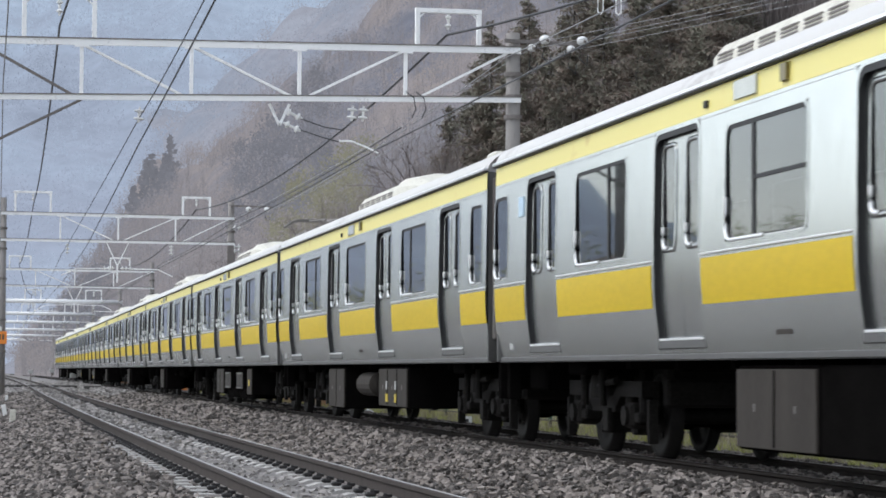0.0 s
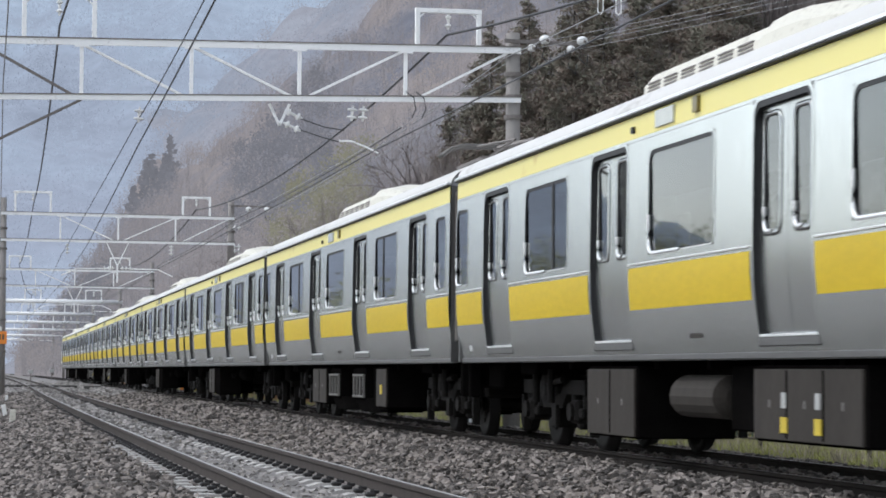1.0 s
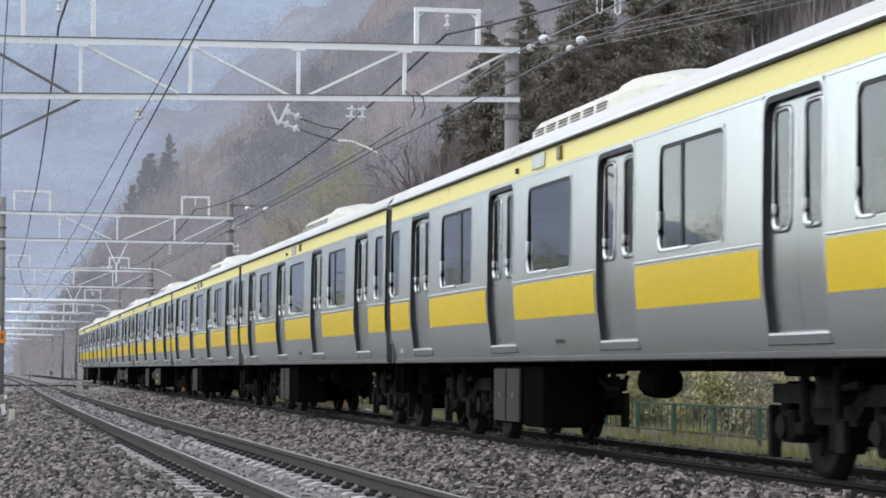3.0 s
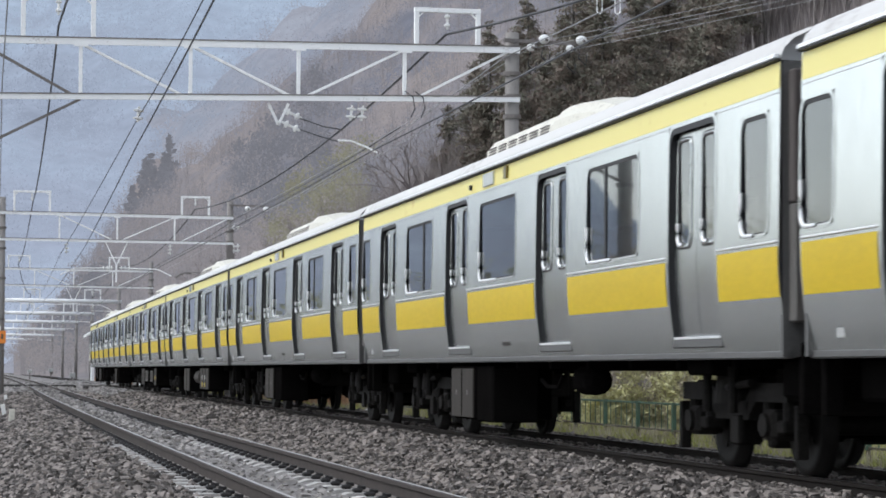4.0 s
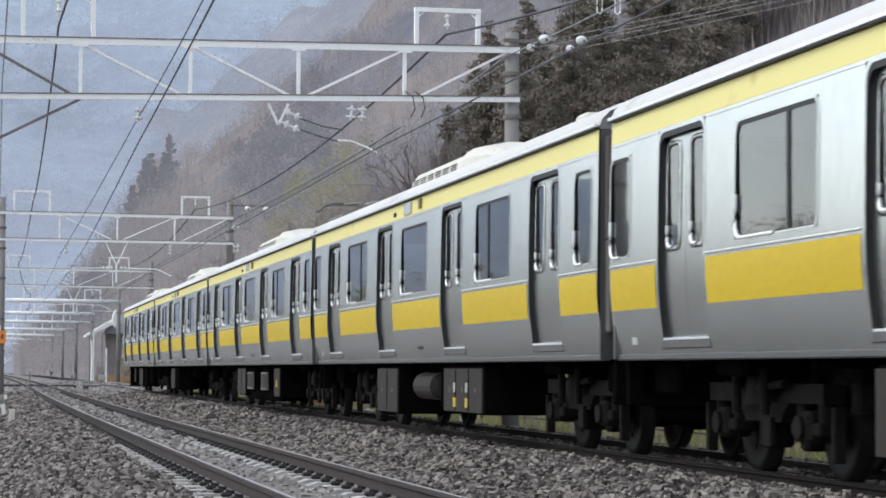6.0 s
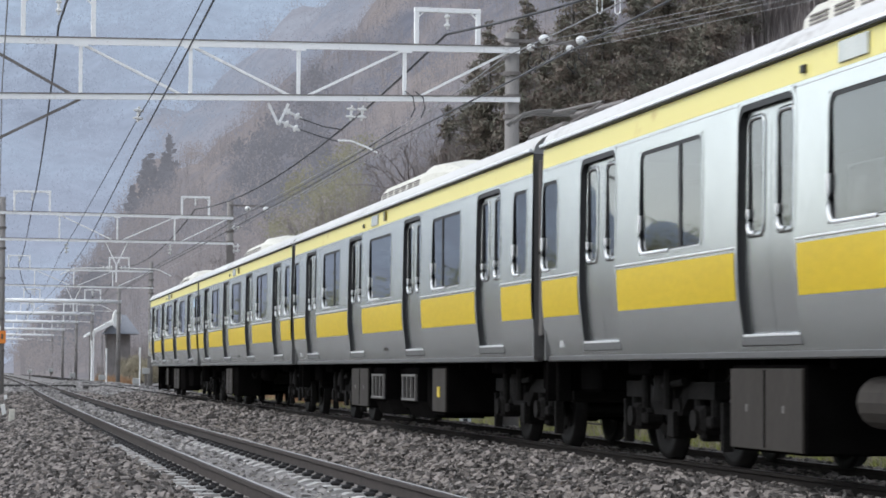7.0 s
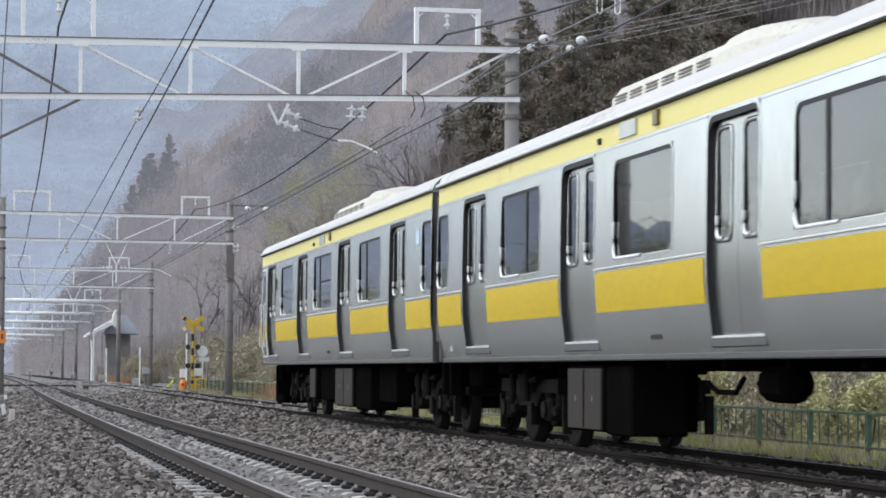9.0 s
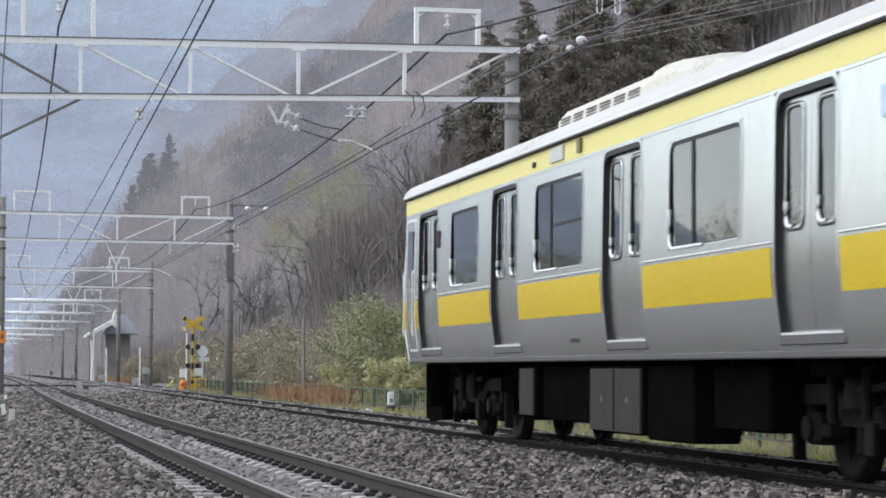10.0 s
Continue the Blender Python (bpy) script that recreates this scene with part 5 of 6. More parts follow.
    part("wall", box(hx - 0.9, hx + 1.4, hy + 1.6, hy + 5.0, -0.5, 4.3, bev=0.02), HOUSE_WALL, h, "grey timber wall")
    mr = bmesh.new()
    ps = [mr.verts.new(v) for v in ((hx - 1.2, hy - 0.1, 4.3), (hx + 2.2, hy - 0.1, 4.3), (hx + 2.2, hy + 5.6, 4.3), (hx - 1.2, hy + 5.6, 4.3), (hx + 0.2, hy + 2.7, 6.2), (hx + 1.0, hy + 2.7, 6.2))]
    for f in ((0, 1, 5, 4), (1, 2, 5), (2, 3, 4, 5), (3, 0, 4), (3, 2, 1, 0)):
        mr.faces.new([ps[q] for q in f])
    part("main_roof", mr, HOUSE_ROOF, h, "grey hipped roof")
    rf = bmesh.new()
    vs = [rf.verts.new(v) for v in ((hx - 3.0, hy - 0.4, 4.15), (hx - 0.3, hy - 0.4, 5.75), (hx - 0.3, hy + 4.4, 5.75), (hx - 3.0, hy + 4.4, 4.15), (hx - 3.0, hy - 0.4, 3.95), (hx - 0.3, hy - 0.4, 5.2), (hx - 0.3, hy + 4.4, 5.2), (hx - 3.0, hy + 4.4, 3.95))]
    for f in ((0, 1, 2, 3), (7, 6, 5, 4), (0, 4, 5, 1), (1, 5, 6, 2), (2, 6, 7, 3), (3, 7, 4, 0)):
        rf.faces.new([vs[k] for k in f])
    part("roof", rf, LABEL_W, h, "pale roof slope")
    c = part("chimney_cowl", lathe([(-0.2, 0.5), (0.0, 0.62), (0.25, 0.5)], 18, "y"), LABEL_W, h, "round white cowl")
    c.matrix_basis = Matrix.Translation((hx - 0.1, hy - 0.7, 5.7)) @ Matrix.Diagonal((0.75, 1, 1.5, 1))


def fence():
    f = empty("lineside_fence", label="low faded green steel fence beside the track", category="fence")
    first = {}

    def piece(name, key, bm_fn, material, m):
        if key not in first:
            first[key] = part(name, bm_fn(), material, f)
            first[key].matrix_basis = m
        else:
            share(name, first[key], m, f)
    n = 48
    far = bmesh.new()
    for i in range(n):
        y = 25.0 + i * 2.4
        x = right_x(y) + 5.1
        m = Matrix.Translation((x, y, 0)) @ Matrix.Rotation(-heading(y), 4, "Z")
        piece("post", "p", lambda: box(-0.035, 0.035, -0.05, 0.05, -0.22, 0.32, bev=0.006), GREEN_PAINT, m)
        piece("foot", "f", lambda: box(-0.03, 0.03, -0.035, 0.035, -0.5, -0.2, bev=0.004), BROWN_STEEL, m)
        piece("top_rail", "t", lambda: box(-0.02, 0.02, 0, 2.4, 0.27, 0.31, bev=0.004), GREEN_PAINT, m)
        piece("low_rail", "l", lambda: box(-0.022, 0.022, 0, 2.4, -0.215, -0.175, bev=0.004), BROWN_STEEL, m)
        for k in range(1, 6):
            mm = m @ Matrix.Translation((0, k * 2.4 / 6, 0))
            if i < 20:
                piece("bar", "b", lambda: box(-0.008, 0.008, -0.008, 0.008, -0.19, 0.29), GREEN_PAINT, mm)
            else:
                box(x - 0.008, x + 0.008, y + k * 2.4 / 6 - 0.008, y + k * 2.4 / 6 + 0.008, -0.19, 0.29, far)
    tagged(part("bar_infill", far, GREEN_PAINT, f), kind="stuff")


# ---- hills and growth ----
def hazy_woods_mat(name, tones, scale, fine, depth, emit, foot=None, foot_z=(0, 60), island=0.0):
    """Distant winter woods with haze put into their glow: patches of several tones, upright fine streaks, another haze
    tone at the foot.
    """
    m = bpy.data.materials.new(name)
    m.use_nodes = True
    n, link = m.node_tree.nodes, m.node_tree.links.new
    b = n["Principled BSDF"]
    b.inputs["Roughness"].default_value, b.inputs["Specular IOR Level"].default_value = 1.0, 0.0
    geo = n.new("ShaderNodeNewGeometry")
    patch = n.new("ShaderNodeTexNoise")
    patch.inputs["Scale"].default_value, patch.inputs["Detail"].default_value, patch.inputs["Roughness"].default_value = scale, 6, 0.62
    link(geo.outputs["Position"], patch.inputs["Vector"])
    value = patch.outputs["Fac"]
    if island:
        j = n.new("ShaderNodeMath")
        j.operation = "MULTIPLY_ADD"
        j.inputs[1].default_value = island
        link(geo.outputs["Random Per Island"], j.inputs[0]), link(value, j.inputs[2])
        k = n.new("ShaderNodeMath")
        k.operation = "SUBTRACT"
        k.inputs[1].default_value = island / 2
        link(j.outputs[0], k.inputs[0])
        value = k.outputs[0]
    ramp = n.new("ShaderNodeValToRGB")
    e = ramp.color_ramp.elements
    e[0].position, e[1].position = 0.32, 0.68
    e[0].color, e[1].color = (*tones[0], 1), (*tones[-1], 1)
    for q, c in enumerate(tones[1:-1]):
        e.new(0.32 + 0.36 * (q + 1) / (len(tones) - 1)).color = (*c, 1)
    link(value, ramp.inputs["Fac"])
    last = ramp.outputs["Color"]
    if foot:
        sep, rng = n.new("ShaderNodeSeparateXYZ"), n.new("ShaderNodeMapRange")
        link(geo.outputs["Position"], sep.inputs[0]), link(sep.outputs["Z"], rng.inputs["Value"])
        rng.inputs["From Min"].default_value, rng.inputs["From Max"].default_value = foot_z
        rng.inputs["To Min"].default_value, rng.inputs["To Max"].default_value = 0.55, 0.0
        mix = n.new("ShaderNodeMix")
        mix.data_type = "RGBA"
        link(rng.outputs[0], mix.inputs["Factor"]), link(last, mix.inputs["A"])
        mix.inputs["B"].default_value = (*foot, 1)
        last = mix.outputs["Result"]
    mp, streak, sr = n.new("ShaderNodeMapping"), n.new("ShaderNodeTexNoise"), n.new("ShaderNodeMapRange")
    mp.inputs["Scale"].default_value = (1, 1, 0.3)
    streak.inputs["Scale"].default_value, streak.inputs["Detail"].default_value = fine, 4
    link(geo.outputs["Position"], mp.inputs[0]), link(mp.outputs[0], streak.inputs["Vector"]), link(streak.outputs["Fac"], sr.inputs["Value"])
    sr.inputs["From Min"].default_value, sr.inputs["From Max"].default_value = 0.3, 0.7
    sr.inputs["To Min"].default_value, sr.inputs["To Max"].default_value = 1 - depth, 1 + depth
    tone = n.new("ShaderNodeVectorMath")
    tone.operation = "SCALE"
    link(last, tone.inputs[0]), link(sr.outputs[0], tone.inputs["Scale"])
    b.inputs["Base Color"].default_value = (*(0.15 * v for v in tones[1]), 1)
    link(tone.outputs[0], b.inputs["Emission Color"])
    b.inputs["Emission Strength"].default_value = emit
    return m


# Haze is put into these emitted tones, bluer and paler farther off.
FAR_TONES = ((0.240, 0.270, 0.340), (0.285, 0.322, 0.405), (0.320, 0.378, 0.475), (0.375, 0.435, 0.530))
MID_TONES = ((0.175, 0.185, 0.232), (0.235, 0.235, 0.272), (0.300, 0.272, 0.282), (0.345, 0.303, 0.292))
HAZE_RIDGE_TONES = ((0.240, 0.262, 0.325), (0.275, 0.298, 0.362), (0.312, 0.315, 0.365), (0.335, 0.350, 0.410))
HILL_FAR = hazy_woods_mat("hazy far mountain woods", FAR_TONES, 0.010, 0.12, 0.08, 1.16, (0.295, 0.310, 0.390), (5, 130))
WOODS_FAR = hazy_woods_mat("hazy far trees", FAR_TONES, 0.010, 0.12, 0.06, 1.18, (0.295, 0.310, 0.390), (5, 130), 0.10)
HAZE_RIDGE = hazy_woods_mat("haze ridge woods", HAZE_RIDGE_TONES, 0.018, 0.22, 0.08, 1.0, (0.283, 0.282, 0.322), (5, 60))
HAZE_RIDGE_WOODS = hazy_woods_mat("haze ridge trees", HAZE_RIDGE_TONES, 0.018, 0.22, 0.08, 1.02, (0.283, 0.282, 0.322), (5, 60), 0.12)
HILL_MID = hazy_woods_mat("hazy winter hillside", MID_TONES, 0.026, 0.35, 0.10, 0.90, (0.262, 0.236, 0.236), (6, 60))
WOODS_MID = hazy_woods_mat("hazy winter woods", MID_TONES, 0.026, 0.35, 0.10, 0.92, (0.268, 0.242, 0.240), (6, 60), 0.10)
# These three also carry the haze as a glow in their colour.
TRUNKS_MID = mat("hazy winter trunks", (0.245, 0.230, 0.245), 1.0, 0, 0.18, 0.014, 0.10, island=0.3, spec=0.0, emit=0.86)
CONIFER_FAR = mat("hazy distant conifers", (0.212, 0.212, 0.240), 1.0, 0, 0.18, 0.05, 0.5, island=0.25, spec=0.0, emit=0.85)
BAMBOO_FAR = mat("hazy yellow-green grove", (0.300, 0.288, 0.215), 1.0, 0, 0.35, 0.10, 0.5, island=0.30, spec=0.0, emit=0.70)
# Slope and growth colours are lifted to put slight haze into them.
HILL_NEAR = mat("leaf-littered slope", (0.250, 0.218, 0.198), 1.0, 0, 0.40, 0.15, 3.0, 0.05, spec=0.1)
TWIG = mat("grey-brown bare twigs", (0.345, 0.305, 0.295), 0.95, 0, 0.35, 0.3, 6.0, island=0.7, spec=0.1)
TWIG_DARK = mat("dark bare branches", (0.235, 0.208, 0.203), 0.95, 0, 0.35, 0.3, 6.0, island=0.6, spec=0.1)
TWIG_WOODS = mat("brown winter woods", (0.255, 0.222, 0.212), 0.95, 0, 0.35, 0.08, 0.9, island=0.5, spec=0.05)
BARK = mat("grey bark", (0.115, 0.100, 0.092), 0.95, 0, 0.35, 2.0, 20.0, 0.01, stretch=(1, 1, 0.3))
CEDAR = mat("winter cedar foliage", (0.180, 0.180, 0.143), 0.9, 0, 0.35, 0.10, 0.8, dirt=(0.220, 0.165, 0.145), dirt_amount=0.45, island=0.30, spec=0.05, coords="Generated", stretch=(40, 40, 40))
LEAF = mat("evergreen shrub leaves", (0.330, 0.335, 0.190), 0.7, 0, 0.4, 0.4, 4.0, dirt=(0.260, 0.245, 0.175), dirt_amount=0.3, island=0.6, spec=0.2)
LEAF_LIGHT = mat("yellow-green bamboo grass", (0.520, 0.500, 0.270), 0.8, 0, 0.35, 0.5, 4.0, dirt=(0.350, 0.310, 0.225), dirt_amount=0.3, island=0.6, spec=0.15)
DRY = mat("dry olive-brown weeds", (0.420, 0.375, 0.280), 0.95, 0, 0.35, 0.5, 5.0, island=0.7, spec=0.1)
RUST_WEED = mat("russet dead weeds", (0.430, 0.270, 0.165), 0.95, 0, 0.35, 0.5, 5.0, island=0.7, spec=0.1)
GRASS = mat("pale green verge grass", (0.420, 0.430, 0.140), 0.9, 0, 0.35, 0.4, 6.0, island=0.7, spec=0.1)


def leaves(rng, centres, size, flat=0.0, long=1.6):
    """One small bent quad at each centre."""
    n = len(centres)
    u = rng.normal(size=(n, 3))
    u[:, 2] *= 1 - flat
    u /= np.linalg.norm(u, axis=1, keepdims=True)
    w = rng.normal(size=(n, 3))
    v = np.cross(u, w)
    v /= np.linalg.norm(v, axis=1, keepdims=True) + 1e-9
    s = size * rng.uniform(0.6, 1.4, (n, 1))
    a, b = u * s * long / 2, v * s / 2
    verts = np.stack([centres - a, centres + b, centres + a, centres - b], 1)
    faces = np.arange(n * 4).reshape(n, 4)
    return verts.reshape(-1, 3), faces


def tufts(rng, bases, height, spread, blades, width):
    """Upright fans of thin blades: bare woods, weeds, grass."""
    n = len(bases)
    h = height * rng.uniform(0.55, 1.25, (n, 1))
    ang = rng.uniform(0, math.tau, (n, blades))
    r0 = rng.uniform(0, 0.35, (n, blades)) * spread
    r1 = rng.uniform(0.2, 1.0, (n, blades)) * spread
    z0 = rng.uniform(0.0, 0.35, (n, blades)) * h
    z1 = rng.uniform(0.55, 1.0, (n, blades)) * h
    dx, dy = np.cos(ang), np.sin(ang)
    lo = np.stack([dx * r0, dy * r0, z0], -1) + bases[:, None]
    hi = np.stack([dx * r1, dy * r1, z1], -1) + bases[:, None]
    t = rng.uniform(0, math.tau, (n, blades))
    side = np.stack([np.cos(t), np.sin(t), 0 * t], -1) * width * rng.uniform(0.5, 1.5, (n, blades, 1))
    verts = np.stack([lo - side, lo + side, hi], 2).reshape(-1, 3)
    return verts, np.arange(len(verts)).reshape(-1, 3)


def polar_hill(name, r0, r1, crest, material, label, a0, a1, na=90, nr=26, rough=1.0, z0=-1.0, power=1.0):
    """A hillside round the eye: bearing a from the track's line, rising from r0 to its crest at r1."""
    rng = np.random.default_rng(int(r0))
    A = np.radians(np.linspace(a0, a1, na))
    U = np.linspace(0, 1, nr)
    a, u = np.meshgrid(A, U)
    e = np.radians(np.interp(np.degrees(a), [c[0] for c in crest], [c[1] for c in crest]))
    r = r0 + (r1 - r0) * u
    z = z0 + (np.tan(e) * r1 - z0) * u ** power
    bumps = sum(np.sin(a * f + p) * np.sin(u * g + q) for f, g, p, q in ((55, 9, 0, 1), (120, 17, 2, 0.5), (210, 23, 4, 3)))
    z += rough * bumps * u
    P = np.stack([r * np.sin(a), r * np.cos(a), z], -1)
    idx = np.arange(na * nr).reshape(nr, na)
    f = np.stack([idx[:-1, :-1], idx[:-1, 1:], idx[1:, 1:], idx[1:, :-1]], -1).reshape(-1, 4)
    tagged(from_arrays(name, P.reshape(-1, 3), f, material, True), label, "hillside", kind="structure")

    def sample(n, u_lo=0.0, u_hi=1.0, seed=1, lo=None, hi=None):
        g = np.random.default_rng(seed)
        fi = g.uniform(0, na - 1.001, n) if lo is None else (np.interp(g.uniform(lo, hi, n), np.degrees(A), np.arange(na)))
        fu = g.uniform(u_lo, u_hi, n) * (nr - 1.001)
        i, k = fi.astype(int), fu.astype(int)
        s, t = (fi - i)[:, None], (fu - k)[:, None]
        return P[k, i] * (1 - s) * (1 - t) + P[k, i + 1] * s * (1 - t) + P[k + 1, i] * (1 - s) * t + P[k + 1, i + 1] * s * t
    return sample


def stuff(name, va, material, label, category="woods"):
    return tagged(from_arrays(name, va[0], va[1], material), label, category, kind="stuff")


def cone_trees(rng, bases, height, width):
    """Small ragged conifers for the distance."""
    n, k = len(bases), 60
    t = rng.uniform(0, 1, (n, k))
    ang = rng.uniform(0, math.tau, (n, k))
    h = height * rng.uniform(0.6, 1.3, (n, 1))
    r = width * (1 - t) * rng.uniform(0.3, 1, (n, k)) * h / height
    c = np.stack([np.cos(ang) * r, np.sin(ang) * r, h * (0.08 + 0.92 * t)], -1) + bases[:, None]
    return leaves(rng, c.reshape(-1, 3), height * 0.16, 0.2)


def crowns(rng, bases, height, width, k, size):
    """Rounded bare crowns of small flakes for the distance."""
    n = len(bases)
    d = rng.normal(size=(n, k, 3))
    d /= np.linalg.norm(d, axis=2, keepdims=True)
    h = height * rng.uniform(0.6, 1.3, (n, 1, 1))
    c = d * rng.uniform(0.35, 1.0, (n, k, 1)) * np.array((width, width, height * 0.38)) * (h / height) + bases[:, None] + np.concatenate([0 * h, 0 * h, h * 0.6], 2)
    return leaves(rng, c.reshape(-1, 3), size, -0.6, 2.4)


def hills():
    rng = np.random.default_rng(11)
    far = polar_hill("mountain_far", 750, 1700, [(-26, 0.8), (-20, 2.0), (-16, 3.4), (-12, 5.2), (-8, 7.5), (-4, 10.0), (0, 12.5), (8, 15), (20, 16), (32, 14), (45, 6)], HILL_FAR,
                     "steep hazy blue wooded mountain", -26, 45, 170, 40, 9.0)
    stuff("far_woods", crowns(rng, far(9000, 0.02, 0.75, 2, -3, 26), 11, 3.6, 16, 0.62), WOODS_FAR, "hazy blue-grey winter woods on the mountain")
    # An added ridge, there only to grade the haze between hill and mountain.
    spur = polar_hill("haze_ridge", 660, 980, [(0.9, 0.1), (1.6, 1.2), (2.4, 2.6), (3.3, 4.2), (4.2, 5.5), (5.2, 6.3), (6.5, 7.3), (8, 8.7), (10, 10.4), (13, 12.6), (20, 15), (30, 14), (42, 6)], HAZE_RIDGE,
                      "added wooded ridge in lavender-grey haze behind the hill", 0.9, 42, 150, 30, 4.0)
    stuff("haze_ridge_woods", crowns(rng, spur(6000, 0.0, 0.99, 9, 1.0, 22), 8, 3.0, 18, 0.36), HAZE_RIDGE_WOODS, "lavender-grey winter woods on the added haze ridge")
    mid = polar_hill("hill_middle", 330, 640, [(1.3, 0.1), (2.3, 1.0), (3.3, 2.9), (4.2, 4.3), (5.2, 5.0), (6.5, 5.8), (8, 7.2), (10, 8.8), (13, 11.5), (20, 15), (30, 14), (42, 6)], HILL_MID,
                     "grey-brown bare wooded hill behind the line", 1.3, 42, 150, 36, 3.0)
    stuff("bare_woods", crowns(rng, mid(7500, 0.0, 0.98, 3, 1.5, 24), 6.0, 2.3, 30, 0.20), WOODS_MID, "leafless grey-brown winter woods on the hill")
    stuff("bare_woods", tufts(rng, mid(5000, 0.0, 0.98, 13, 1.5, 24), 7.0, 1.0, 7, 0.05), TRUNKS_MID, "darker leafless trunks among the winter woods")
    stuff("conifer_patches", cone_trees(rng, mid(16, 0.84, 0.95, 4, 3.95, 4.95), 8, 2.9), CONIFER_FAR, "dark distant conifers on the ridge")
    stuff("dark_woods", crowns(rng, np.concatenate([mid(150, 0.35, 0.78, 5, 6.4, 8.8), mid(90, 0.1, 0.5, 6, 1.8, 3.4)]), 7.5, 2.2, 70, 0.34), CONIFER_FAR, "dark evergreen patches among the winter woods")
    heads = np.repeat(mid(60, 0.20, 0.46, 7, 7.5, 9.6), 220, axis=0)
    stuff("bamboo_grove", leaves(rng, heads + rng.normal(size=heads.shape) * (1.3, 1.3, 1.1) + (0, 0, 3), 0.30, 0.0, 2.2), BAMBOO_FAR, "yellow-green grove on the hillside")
    # low trees across the line, seen in the windows
    left = polar_hill("hill_left", 140, 420, [(-75, 3.8), (-45, 3.6), (-30, 3.4), (-22, 3.6), (-18, 3.3), (-14, 3.0), (-9, 1.9), (-4, 1.0), (-2.4, 0.1)], HILL_NEAR, "low dark wooded rise across the line", -75, -2.4, 50, 10, 0.6)
    stuff("woods_across", leaves(rng, np.repeat(left(700, 0.15, 1, 8), 70, axis=0) + rng.normal(size=(49000, 3)) * (1.5, 1.5, 2.0) + (0, 0, 2.2), 0.42), LEAF, "dark green trees on the low rise")


def near_hill_z(x, y):
    d = x - (7.562 + BENDS(np.clip(y, -200, 460)))
    H = 6.5 + 13.0 * smooth(215, 150, y)
    return -0.42 + H * smooth(8.5, 46, d) + 0.10 * np.maximum(d - 46, 0) + 0.35 * np.sin(x * 0.31 + y * 0.17) * smooth(9, 20, d)


def near_hill():
    ys, ds = np.arange(20, 345, 4.0), np.concatenate([np.arange(7.0, 30, 1.5), np.arange(30, 120, 6.0)])
    D, Y = np.meshgrid(ds, ys)
    X = D + 7.562 + BENDS(Y)
    Z = near_hill_z(X, Y) - np.where(D < 8.6, 0.35, 0)
    nx = len(ds)
    idx = np.arange(len(ys) * nx).reshape(len(ys), nx)
    f = np.stack([idx[:-1, :-1], idx[:-1, 1:], idx[1:, 1:], idx[1:, :-1]], -1).reshape(-1, 4)
    tagged(from_arrays("hillside", np.stack([X, Y, Z], -1).reshape(-1, 3), f, HILL_NEAR, True), "leaf-strewn wooded slope beside the railway", "hillside", kind="structure")


def spot(bearing_deg, r):
    a = radians(bearing_deg)
    x, y = r * math.sin(a), r * math.cos(a)
    return x, y, float(near_hill_z(np.array(x), np.array(y)))


def branches(rng, height, depth=5):
    """A bare tree's limbs as tapered three-sided sticks: verts and faces of trunk and of twigs."""
    trunk, twigs = [], []

    def grow(p, d, length, r, level):
        q = p + d * length
        (trunk if level < 2 else twigs).append((p, q, r, r * 0.62))
        if level >= depth:
            return
        for _ in range(2 if level < 1 else int(rng.integers(2, 4))):
            nd = d + rng.normal(size=3) * (0.34 + 0.06 * level)
            nd[2] += 0.10
            nd /= np.linalg.norm(nd)
            grow(p + d * length * rng.uniform(0.6, 1.0), nd, length * rng.uniform(0.60, 0.82), r * 0.60, level + 1)
    grow(np.zeros(3), np.array((rng.normal() * 0.06, rng.normal() * 0.06, 1.0)), height * 0.30, height * 0.014, 0)

    def mesh(sticks):
        v, f = [], []
        for p, q, ra, rb in sticks:
            d = q - p
            u = np.cross(d, (0.3, 0.5, 0.8))
            u /= np.linalg.norm(u) + 1e-9
            w = np.cross(d, u)
            w /= np.linalg.norm(w) + 1e-9
            k = len(v)
            for c, r in ((p, ra), (q, rb)):
                v += [c + u * r, c - u * r * 0.5 + w * r * 0.87, c - u * r * 0.5 - w * r * 0.87]
            f += [(k, k + 1, k + 4, k + 3), (k + 1, k + 2, k + 5, k + 4), (k + 2, k, k + 3, k + 5)]
        return np.array(v), np.array(f)
    return mesh(trunk), mesh(twigs)


def bare_tree(seed, height, depth=5):
    rng = np.random.default_rng(seed)
    (tv, tf), (wv, wf) = branches(rng, height, depth)
    tree = empty("bare_tree", label="leafless grey-brown tree on the slope", category="tree", group="bare trees on the slope")
    t = from_arrays("trunk", tv, tf, BARK)
    c = from_arrays("crown", wv, wf, TWIG_DARK)
    t.parent = c.parent = tree
    return tree


